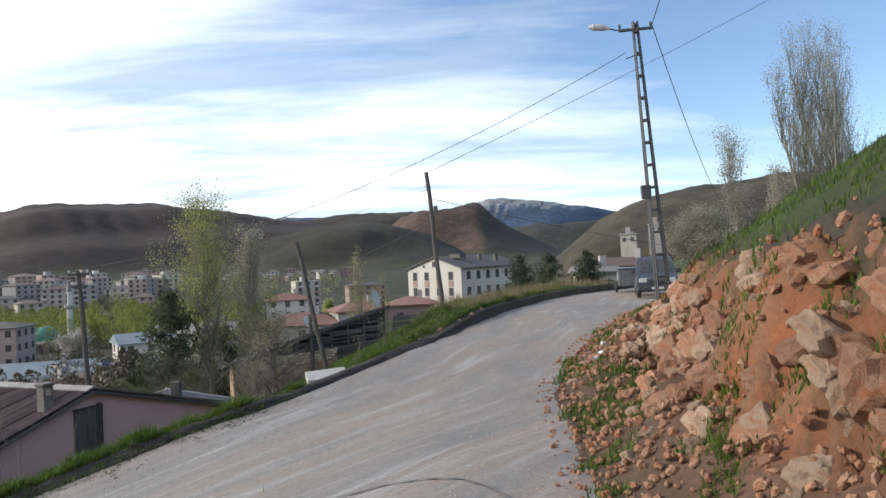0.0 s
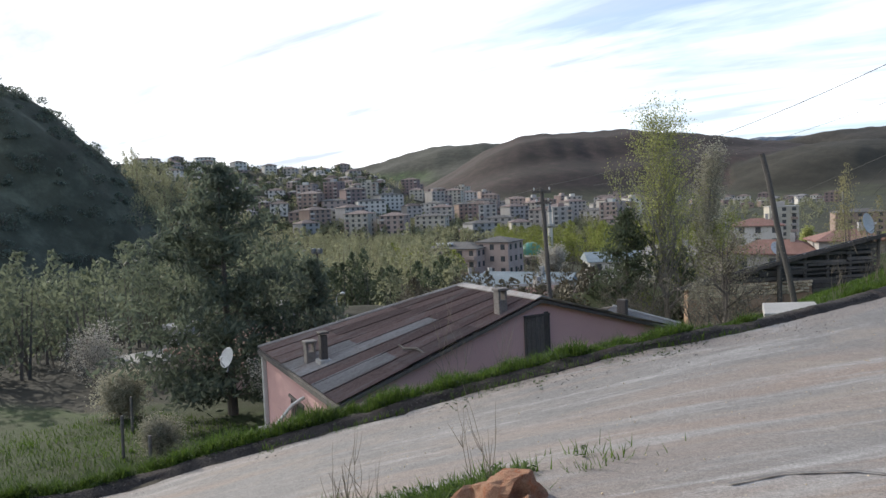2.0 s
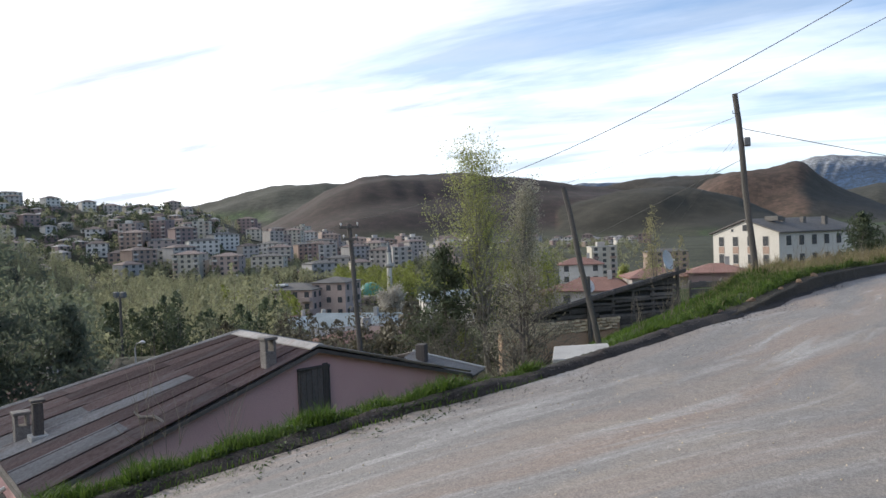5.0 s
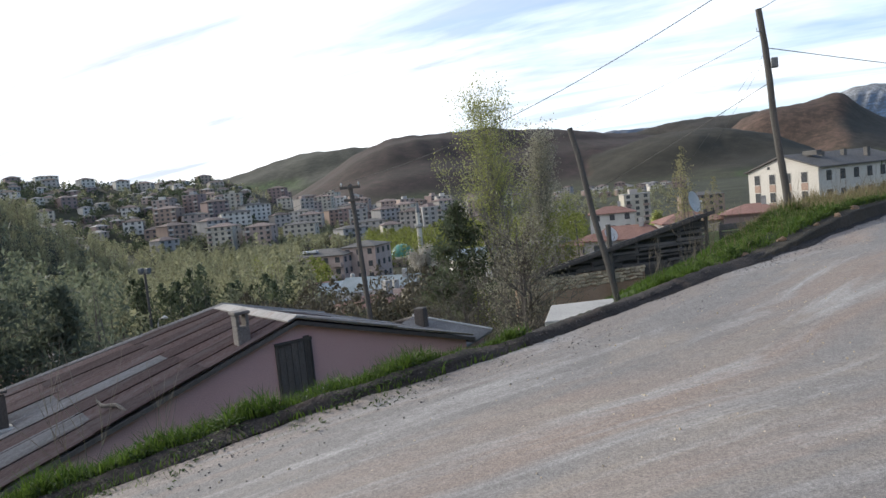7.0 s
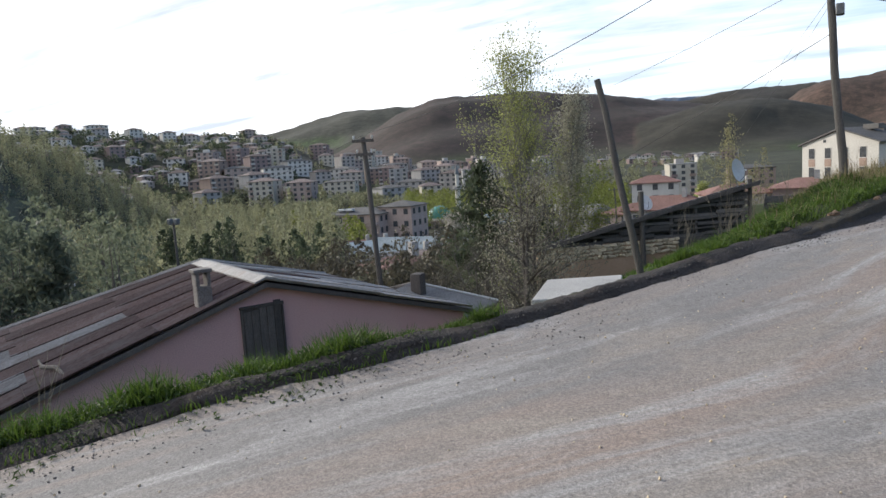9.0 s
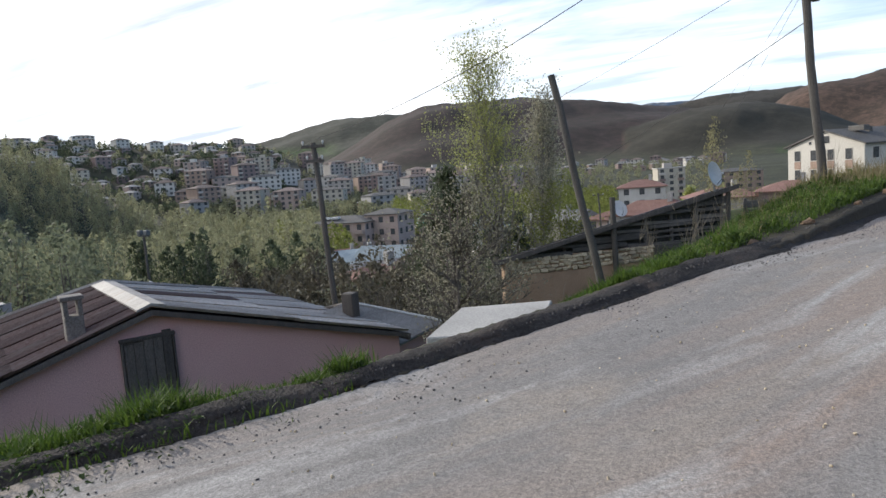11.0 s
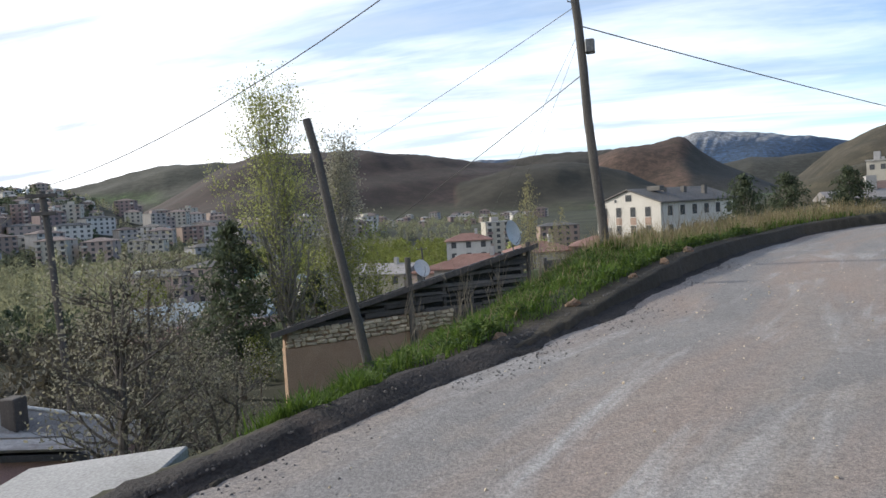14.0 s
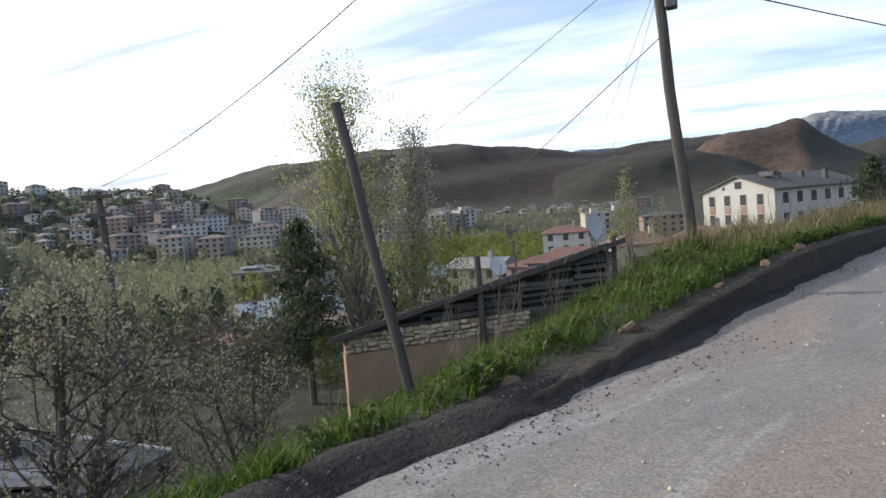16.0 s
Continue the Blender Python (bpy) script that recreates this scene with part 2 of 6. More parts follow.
# near-black; on the shed's backing sheets it stands for the unlit inside
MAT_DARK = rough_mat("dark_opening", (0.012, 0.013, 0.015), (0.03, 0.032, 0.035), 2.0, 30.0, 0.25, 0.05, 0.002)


# ---- mesh helpers ----
def mesh_ob(name, bm, mat, smooth=False):
    me = bpy.data.meshes.new(name)
    bm.to_mesh(me)
    bm.free()
    if smooth:
        for p in me.polygons:
            p.use_smooth = True
    me.materials.append(mat)
    return new(name, me)


def part(name, bm, mat, parent, label="", smooth=False):
    ob = mesh_ob(name, bm, mat, smooth)
    ob.parent = parent
    if label:
        tagged(ob, label)
    return ob


def share(name, me, parent, m=None):
    """Another object on the same mesh, under parent."""
    ob = new(name, me)
    ob.parent = parent
    if m is not None:
        ob.matrix_basis = m
    return ob


def thing(name, label, category, m=None, group=""):
    ob = new(name)
    ob.empty_display_size = 0.2
    if m is not None:
        ob.matrix_basis = m
    return tagged(ob, label, category, group)


def box(bm, lo, hi, bevel=0.0, m=None):
    """A box between two corners, with rounded edges where asked."""
    lo, hi = Vector(lo), Vector(hi)
    mat = Matrix.LocRotScale((lo + hi) / 2, None, hi - lo)
    r = bmesh.ops.create_cube(bm, size=1.0, matrix=(m @ mat) if m is not None else mat)
    if bevel:
        es = list({e for v in r["verts"] for e in v.link_edges})
        bmesh.ops.bevel(bm, geom=es, offset=bevel, segments=1, affect="EDGES")
    return bm


def nb(lo, hi, bevel=0.0):
    return box(bmesh.new(), lo, hi, bevel)


def tube(bm, pts, radii, sides=8, cap=True):
    """A round tapering bar along points."""
    rings, prev = [], None
    pts = [Vector(p) for p in pts]
    for i, p in enumerate(pts):
        d = (pts[min(i + 1, len(pts) - 1)] - pts[max(i - 1, 0)]).normalized()
        ref = Vector((0, 0, 1)) if abs(d.z) < 0.9 else Vector((1, 0, 0))
        u = d.cross(ref).normalized()
        w = d.cross(u)
        r = radii[i] if isinstance(radii, (list, tuple)) else radii
        rings.append([bm.verts.new(p + r * (math.cos(a) * u + math.sin(a) * w)) for a in [2 * math.pi * k / sides for k in range(sides)]])
    for a, b in zip(rings, rings[1:]):
        for k in range(sides):
            bm.faces.new((a[k], a[(k + 1) % sides], b[(k + 1) % sides], b[k]))
    if cap and sides > 2:
        bm.faces.new(rings[0][::-1]), bm.faces.new(rings[-1])
    return bm


def nt(pts, radii, sides=8):
    return tube(bmesh.new(), pts, radii, sides)


def from_arrays(name, verts, faces, mat, smooth=False):
    me = bpy.data.meshes.new(name)
    me.from_pydata([tuple(v) for v in verts], [], [tuple(f) for f in faces])
    me.materials.append(mat)
    if smooth:
        me.polygons.foreach_set("use_smooth", [True] * len(me.polygons))
    me.update()
    return new(name, me)


# ---- the lie of the land ----
ROAD_Y = [-30, -5, 0, 2, 4, 6, 8, 10, 12, 14, 16, 18, 22, 27, 33, 42, 60]
ROAD_Z = [3.5, 1.35, 0.85, 0.6, 0.33, 0.1, -0.06, -0.14, -0.12, -0.06, 0.03, 0.13, 0.2, 0.15, 0.0, 0.1, 0.4]
KERB_Y = [-40, -3, 2, 4.6, 6.7, 8.7, 10.4, 11.9, 13, 14.6, 15.9, 17.7, 18.8, 20.7, 24.6, 30.6, 34.8, 37.7, 39.5, 42, 60]
KERB_X = [-16, -11.6, -10.9, -9.9, -8.7, -7.2, -5.5, -4.1, -3.1, -2.3, -1.65, -1.0, -0.5, 0.2, 1.3, 3.1, 4.9, 7.2, 10.0, 16, 40]
EDGE_Y = [-40, -2, 3, 6.5, 9.8, 12.2, 15.2, 18.7, 25.6, 30, 34, 37, 60]
EDGE_X = [2.6, 2.0, 1.3, 1.25, 1.6, 1.75, 2.6, 4.0, 7.2, 10.6, 15, 20, 60]


def smooth_curve(ys, xs):
    """A table of a softly rounded line through the given stations."""
    fy = np.arange(ys[0], ys[-1] + 0.01, 0.25)
    fx = np.interp(fy, ys, xs)
    k = np.hanning(9)
    k /= k.sum()
    return fy, np.convolve(np.pad(fx, 4, mode="edge"), k, mode="valid")


KY, KX = smooth_curve(KERB_Y, KERB_X)
EY, EX = smooth_curve(EDGE_Y, EDGE_X)
RY, RZ = smooth_curve(ROAD_Y, ROAD_Z)
KS = np.gradient(KX, KY)
ES = np.gradient(EX, EY)


def road_z(x, y):
    g = np.interp(y, RY, RZ)
    s, s2 = np.interp(y, [9, 13, 16], [0.1, 0.025, 0.0]), np.interp(y, [6, 9, 12], [0.13, 0.06, 0.0])
    return g + np.where(x < 0, x * s, x * 0.02) + np.where(x < -3, (x + 3) * s2, 0.0)


def step(a, b, v):
    u = np.clip((v - a) / (b - a), 0, 1)
    return u * u * (3 - 2 * u)


# far ridges: distance, depth of the front slope, headings, heights in degrees, colour
RIDGES = [
    (205, 70, [60.5, 63, 64.6, 65.4, 66.2, 67.2, 69, 72, 80, 95, 120], [-4, 1.0, 3.5, 4.3, 5.3, 6.1, 7.8, 10, 13, 13, 6], (0.16, 0.175, 0.125)),
    (300, 130, [53, 55.5, 57, 58.3, 60, 61.6, 63.1, 64.6, 68, 80], [-3, -1.4, -0.3, 0.7, 1.7, 2.4, 2.9, 3.5, 4, 4], (0.10, 0.125, 0.095)),
    (680, 330, [30, 36, 42, 45.9, 50.4, 56, 59.7, 64.4, 80], [-1, 0, 1.6, 2.9, 3.0, 3.5, 3.7, 3.5, 3.5], (0.075, 0.085, 0.05)),
    (2700, 900, [29, 34.5, 38.7, 42.4, 45.7, 52, 70], [4.6, 4.75, 4.8, 4.0, 3.2, 2.5, 2], (0.085, 0.095, 0.075)),
    (1500, 720, [44, 40.1, 36.9, 34.3, 31.7, 27, 22.3, 16.9, 13.8, 11, 6, 0], [-0.3, 1.3, 2.7, 4.1, 5.1, 5.4, 5.2, 4.4, 3.9, 3.5, 2.8, 0.6], (0.080, 0.043, 0.047)),
    (2400, 600, [15, 11, 7.6, 5, 2.6, 1.1, -3], [3.4, 3.8, 4.4, 4.45, 4.4, 4.1, 2.5], (0.075, 0.062, 0.055)),
    (1150, 330, [15, 10.9, 8.5, 6.7, 4, 1.1, -1.2, -3], [2.2, 3.2, 3.5, 3.55, 3.1, 2.3, 1.1, -0.5], (0.055, 0.05, 0.038)),
    (1750, 420, [5, 3.4, 1.9, 0, -1.5, -2.8, -3.4, -4.2, -5.8, -7.3, -10], [2.5, 3.7, 4.2, 4.4, 4.6, 4.85, 4.75, 3.9, 2.6, 1.8, 0.3], (0.20, 0.115, 0.09)),
    (3000, 600, [-4, -6, -8, -10, -13, -17], [1.5, 2.4, 2.8, 2.6, 2.8, 2.0], (0.08, 0.085, 0.075)),
    # snow range: its blue is distance haze mixed into the rock colour
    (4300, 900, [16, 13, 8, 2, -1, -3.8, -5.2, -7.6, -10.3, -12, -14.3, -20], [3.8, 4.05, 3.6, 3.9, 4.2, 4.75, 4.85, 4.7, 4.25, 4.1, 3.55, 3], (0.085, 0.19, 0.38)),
    (240, 90, [-9, -11, -14, -20, -30, -60], [-2, 0.6, 1.3, 2.6, 3.6, 4], (0.12, 0.105, 0.065)),
    (620, 280, [-9, -11.6, -13.5, -15.6, -17.5, -20.5, -23, -30, -60], [-0.5, 1.5, 3.0, 3.9, 4.4, 5.0, 5.1, 5.4, 5.5], (0.13, 0.11, 0.075)),
]
EYE_Z = 1.6


def wob(x, y, s, seed=0.0):
    """Cheap smooth waviness from a few crossed sines."""
    a = np.sin(x / s * 1.7 + seed) * np.cos(y / s * 1.3 + seed * 2.1) + 0.5 * np.sin(x / s * 3.9 + y / s * 2.7 + seed * 3) + 0.3 * np.sin(x / s * 8.1 - y / s * 6.3 + seed)
    return a / 1.8


def z_up(y):
    return np.sin(y * 1.9) * 0.5


def land(x, y):
    """Ground height and cover colour at places in the plan."""
    x, y = np.asarray(x, float), np.asarray(y, float)
    rz = road_z(x, y)
    kx, ks = np.interp(y, KY, KX), np.interp(y, KY, KS)
    ex, es = np.interp(y, EY, EX), np.interp(y, EY, ES)
    dl, dr = (kx - x) / np.sqrt(1 + ks**2), (x - ex) / np.sqrt(1 + es**2)
    col = np.tile(np.array((0.14, 0.115, 0.09)), (*x.shape, 1))

    def paint(w, c):
        col[...] = col * (1 - w[..., None]) + np.array(c) * w[..., None]

    # valley side, left of the kerb
    kz = road_z(kx, y)
    fall = np.interp(y, [16, 23, 32], [0.75, 0.52, 0.44])
    verge = np.interp(y, [16, 19, 23, 26, 30], [0.5, 0.55, 1.1, 1.9, 2.2])
    lip = np.interp(y, [18, 25], [0.02, 0.30])
    floor_ = np.interp(y, [0, 20, 30, 60], [-4.6, -4.4, -4.3, -5.4]) - 0.075 * np.clip(dl - 9, 0, 95)
    left = np.maximum(kz + lip - fall * np.clip(dl - verge, 0, None), floor_)
    left = left + wob(x, y, 3.0, 1.0) * 0.10 * step(1.5, 4, dl)
    z = np.where(dl > 0, left, rz - 0.08)
    grass = np.array((0.075, 0.14, 0.022))
    paint(step(0.3, 0.8, dl), grass)
    paint(step(11, 17, dl + 2 * wob(x, y, 4.0, 5.0)) * step(16.5, 20, y) * 0.8, (0.06, 0.065, 0.032))
    paint(step(19, 23, dl + 1.5 * wob(x, y, 5.0, 7.0)), (0.055, 0.05, 0.034))
    # cut bank and hill, right of the road
    cut = np.interp(y, [-12, 2, 8, 15, 20, 25, 31], [2.6, 2.4, 2.3, 2.1, 1.7, 0.9, 0.3])
    w1, w2 = wob(x, y, 0.9, 4.0), wob(x, y, 0.35, 2.0)
    rub = 0.55 * step(0.0, 1.5, dr) * np.clip(cut / 2.2, 0.3, 1)
    off = np.interp(y, [8, 11.5, 18, 23], [0.0, 0.5, 0.5, 0.1])
    face = np.clip(cut - 0.55, 0, None) * step(1.3 + off + 0.25 * w1, 2.6 + off + 0.3 * w1, dr)
    up = 0.62 * np.clip(dr - off - 2.6, 0, 4.2) + 0.10 * np.clip(dr - 6.8, 0, 60) + 3.0 * step(1.0, 9.0, dr) * step(18, 31, y)
    w3, w4 = wob(x + 0.7 * z_up(y), y, 0.55, 6.0), wob(x, y * 1.4, 0.2, 9.0)
    crag = step(0.9, 1.6, dr) * step(3.6, 2.6, dr)
    right = rz + rub + face + up + (0.16 * w1 + 0.10 * np.abs(w2)) * step(0.2, 1.2, dr) + crag * (0.50 * np.abs(w3) + 0.26 * np.abs(w4) + 0.10 * np.abs(wob(x + 0.4 * y, y, 0.11, 3.0)) - 0.28)
    z = np.where(dr > 0, right, z)
    paint(step(-0.1, 0.5, dr), (0.34, 0.175, 0.11))
    paint(step(1.0, 1.6, dr) * step(3.4, 2.6, dr + 0.5 * w1), (0.50, 0.155, 0.058))
    paint(crag * step(0.15, 0.5, np.abs(w3)) * 0.7, (0.38, 0.22, 0.125))
    paint(step(2.2, 2.7, dr - off + 0.5 * w1), (0.10, 0.075, 0.05))
    paint(step(2.8, 3.5, dr - off + 0.5 * w1), (0.06, 0.105, 0.022))
    # valley floor and ridges
    cx, cy = x, y - 8.0
    r = np.hypot(cx, cy)
    az = np.degrees(np.arctan2(-cx, cy))
    base = np.interp(r, [0, 60, 120, 250, 500, 900, 1500, 4600], [-6, -9, -18, -22, -11, -6, 0, 30])
    far, fcol = base + wob(x, y, 60, 3.0) * np.clip(r / 200, 0, 1), np.tile(np.array((0.085, 0.10, 0.045)), (*x.shape, 1))
    field = step(0.25, 0.45, wob(x, y, 150, 8.0)) * step(350, 500, r)
    fcol = fcol * (1 - field[..., None]) + np.array((0.11, 0.19, 0.05)) * field[..., None]
    # woods floor painted dark, the trees' shade put into the cover colour
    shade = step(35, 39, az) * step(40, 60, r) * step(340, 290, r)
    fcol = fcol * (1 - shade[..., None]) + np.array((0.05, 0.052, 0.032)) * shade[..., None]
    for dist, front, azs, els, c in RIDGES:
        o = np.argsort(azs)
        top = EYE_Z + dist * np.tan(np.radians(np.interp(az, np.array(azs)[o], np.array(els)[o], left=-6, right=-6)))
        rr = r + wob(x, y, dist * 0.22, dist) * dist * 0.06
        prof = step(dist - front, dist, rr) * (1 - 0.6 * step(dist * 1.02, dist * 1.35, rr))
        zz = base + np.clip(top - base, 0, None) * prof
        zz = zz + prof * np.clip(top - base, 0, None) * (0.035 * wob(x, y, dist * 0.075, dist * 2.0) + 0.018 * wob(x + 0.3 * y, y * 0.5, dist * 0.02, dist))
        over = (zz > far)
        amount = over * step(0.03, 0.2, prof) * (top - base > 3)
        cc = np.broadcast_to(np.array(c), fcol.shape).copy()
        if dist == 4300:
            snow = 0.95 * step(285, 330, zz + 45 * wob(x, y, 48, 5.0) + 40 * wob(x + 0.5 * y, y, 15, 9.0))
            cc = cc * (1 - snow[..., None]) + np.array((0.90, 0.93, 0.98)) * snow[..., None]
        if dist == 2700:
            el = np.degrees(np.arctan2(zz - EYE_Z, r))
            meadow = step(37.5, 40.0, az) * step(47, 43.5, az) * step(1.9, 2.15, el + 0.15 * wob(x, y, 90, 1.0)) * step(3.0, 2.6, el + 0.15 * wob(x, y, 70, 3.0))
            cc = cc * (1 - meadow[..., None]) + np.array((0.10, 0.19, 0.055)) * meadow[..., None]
        # the peak's flank turned from the sun gets its shade as darker colour
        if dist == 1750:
            flank_shade = step(-3.0, -3.7, az + 0.5 * wob(x, y, 60, 2.0))
            cc = cc * (1 - flank_shade[..., None]) + np.array((0.06, 0.055, 0.055)) * flank_shade[..., None]
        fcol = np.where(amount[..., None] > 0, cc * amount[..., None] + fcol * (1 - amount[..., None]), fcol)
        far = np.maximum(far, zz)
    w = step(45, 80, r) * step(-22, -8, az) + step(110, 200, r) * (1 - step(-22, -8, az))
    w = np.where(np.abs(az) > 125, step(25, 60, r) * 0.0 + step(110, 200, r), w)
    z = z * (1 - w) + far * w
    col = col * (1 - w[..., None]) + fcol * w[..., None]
    return z, col


def ground_at(x, y):
    return float(land(np.array([x]), np.array([y]))[0][0])


def build_ground():
    az = np.concatenate([np.arange(-44, 80, 0.25), np.arange(80, 316, 4.0)])
    r = [0.0, 0.25]
    while r[-1] < 4600:
        r.append(r[-1] + max(0.11, r[-1] * 0.0165))
    r = np.array(r[1:])
    a = np.radians(az)
    X = -np.sin(a)[None, :] * r[:, None]
    Y = 8.0 + np.cos(a)[None, :] * r[:, None]
    Z, C = land(X, Y)
    nr, na = X.shape
    me = bpy.data.meshes.new("ground")
    verts = np.stack([X, Y, Z], -1).reshape(-1, 3)
    verts = np.vstack([verts, [[0, 8, float(land(np.array([0.0]), np.array([8.0]))[0][0])]]])
    i, j = np.meshgrid(np.arange(nr - 1), np.arange(na), indexing="ij")
    j2 = (j + 1) % na
    quads = np.stack([i * na + j, (i + 1) * na + j, (i + 1) * na + j2, i * na + j2], -1).reshape(-1, 4)[:, ::-1]
    hub = nr * na
    tris = np.stack([np.full(na, hub), np.arange(na), (np.arange(na) + 1) % na], -1)[:, ::-1]
    nv, nq = len(verts), len(quads)
    me.vertices.add(nv)
    me.vertices.foreach_set("co", verts.ravel())
    me.loops.add(nq * 4 + na * 3)
    me.loops.foreach_set("vertex_index", np.concatenate([quads.ravel(), tris.ravel()]))
    me.polygons.add(nq + na)
    me.polygons.foreach_set("loop_start", np.concatenate([np.arange(nq) * 4, nq * 4 + np.arange(na) * 3]))
    me.polygons.foreach_set("use_smooth", np.ones(nq + na, bool))
    me.update(calc_edges=True)
    me.validate()
    ca = me.color_attributes.new("cover", "FLOAT_COLOR", "POINT")
    cols = np.ones((nv, 4))
    cols[:-1, :3] = C.reshape(-1, 3)
    cols[-1, :3] = (0.14, 0.115, 0.09)
    ca.data.foreach_set("color", cols.ravel())
    me.materials.append(MAT_GROUND)
    return tagged(new("ground", me), "grassy hillside falling to a valley, brown hills and snowy mountains", "ground", kind="structure")


build_ground()


def strip(name, cols, mat, smooth=True):
    """A sheet from equal columns of points."""
    n = len(cols[0])
    verts = [p for c in cols for p in c]
    faces = [(i * n + k, i * n + k + 1, (i + 1) * n + k + 1, (i + 1) * n + k) for i in range(len(cols) - 1) for k in range(n - 1)]
    return from_arrays(name, verts, faces, mat, smooth)


def build_road():
    cols = []
    for y in np.arange(-36, 45, 0.3):
        kx, ex = float(np.interp(y, KY, KX)), float(np.interp(y, EY, EX)) + 0.5
        row = []
        for k in range(29):
            x = kx - 0.3 + (ex - kx + 0.3) * k / 28
            ragged = 0.012 * wob(np.array(x), np.array(y), 0.7, 3.0)
            row.append((x, y, float(road_z(np.array(x), np.array(y))) + 0.01 + float(ragged) - (0.10 if k == 28 else 0.0)))
        cols.append(row)
    road = strip("road", cols, MAT_ROAD)
    lane = road.data.attributes.new("lane", "FLOAT_VECTOR", "POINT")
    flat = []
    for row in cols:
        for px, py, _ in row:
            flat += [px - float(np.interp(py, KY, KX)), py, 0.0]
    lane.data.foreach_set("vector", flat)
    tagged(road, "worn grey asphalt lane covered with pale dust and reddish earth", "road", kind="structure")


def build_kerb():
    """A low dark kerb of asphalt and earth, crumbling along its foot."""
    cols = []
    prof = [(-0.02, -0.03), (0.03, 0.03), (0.08, 0.05), (0.12, 0.09), (0.17, 0.12), (0.27, 0.125), (0.36, 0.07), (0.55, -0.14)]
    for y in np.arange(-36, 43, 0.12):
        kx, ks = float(np.interp(y, KY, KX)), float(np.interp(y, KY, KS))
        nx, ny = -1 / math.hypot(1, ks), ks / math.hypot(1, ks)
        row = []
        foot = float(np.interp(y, [16, 21], [0.0, 0.24]))
        for k, (d, h) in enumerate(prof):
            d = d - foot * max(0.0, 1 - k / 4)
            w = noise.noise(Vector((kx * 2.2, y * 2.2, k * 0.7))) * 0.05 + noise.noise(Vector((kx * 7, y * 7, k))) * 0.04
            dd = d + w * (1.7 if k < 3 else 0.7) + (0.06 * noise.noise(Vector((kx * 0.9, y * 0.9, 7.0))) if k < 3 else 0.0)
            hh = h * (0.72 + 0.3 * noise.noise(Vector((kx * 0.6, y * 0.6, 5.0)))) + (w * 0.5 if 0 < k < 7 else 0)
            px, py = kx + nx * dd, y + ny * dd
            row.append((px, py, float(road_z(np.array(max(px, kx)), np.array(py))) + hh))
        cols.append(row)
    tagged(strip("kerb", cols, MAT_KERB), "low crumbling dark kerb along the edge of the lane", "kerb", kind="structure")


build_road()
build_kerb()


# ---- the pink house below the lane ----
GD = Vector((0.405, 0.914, 0)).normalized()       # along the gable wall
BD = Vector((-GD.y, GD.x, 0))                     # away from the lane


def house_frame(origin, along, z=0.0):
    """A pose whose x runs along the wall and whose y runs away from the lane."""
    a = Vector((along.x, along.y, 0)).normalized()
    b = Vector((-a.y, a.x, 0))
    return Matrix(((a.x, b.x, 0, origin[0]), (a.y, b.y, 0, origin[1]), (0, 0, 1, z), (0, 0, 0, 1)))


def prism(bm, rings):
    """Joins equal loops of points one after another and closes both ends."""
    vs = [[bm.verts.new(p) for p in ring] for ring in rings]
    n = len(vs[0])
    for a, b in zip(vs, vs[1:]):
        for k in range(n):
            bm.faces.new((a[k], a[(k + 1) % n], b[(k + 1) % n], b[k]))
    bm.faces.new(vs[0][::-1]), bm.faces.new(vs[-1])
    bmesh.ops.recalc_face_normals(bm, faces=bm.faces)
    return bm


def sheet_slab(corners, thick=0.03):
    """A thin plate from a loop of corners, thickened downwards."""
    bm = bmesh.new()
    top = [bm.verts.new(c) for c in corners]
    low = [bm.verts.new(Vector(c) - Vector((0, 0, thick))) for c in corners]
    n = len(corners)
    bm.faces.new(top), bm.faces.new(low[::-1])
    for k in range(n):
        bm.faces.new((top[k], low[k], low[(k + 1) % n], top[(k + 1) % n]))
    bmesh.ops.recalc_face_normals(bm, faces=bm.faces)
    return bm


def ribbed_slope(e0, e1, r0, r1, waves, amp=0.022, lift=0.0):
    """Corrugated sheet between an eave line and a ridge line (three or four cornered)."""
    e0, e1, r0, r1 = (Vector(p) for p in (e0, e1, r0, r1))
    bm, prev = bmesh.new(), None
    n = waves * 4
    for i in range(n + 1):
        u = i / n
        a, b = e0.lerp(e1, u), r0.lerp(r1, u)
        up = Vector((0, 0, amp * math.cos(u * waves * 2 * math.pi) + lift))
        row = [bm.verts.new(a.lerp(b, k / 3) + up) for k in range(4)]
        if prev:
            for k in range(3):
                bm.faces.new((prev[k], row[k], row[k + 1], prev[k + 1]))
        prev = row
    return bm


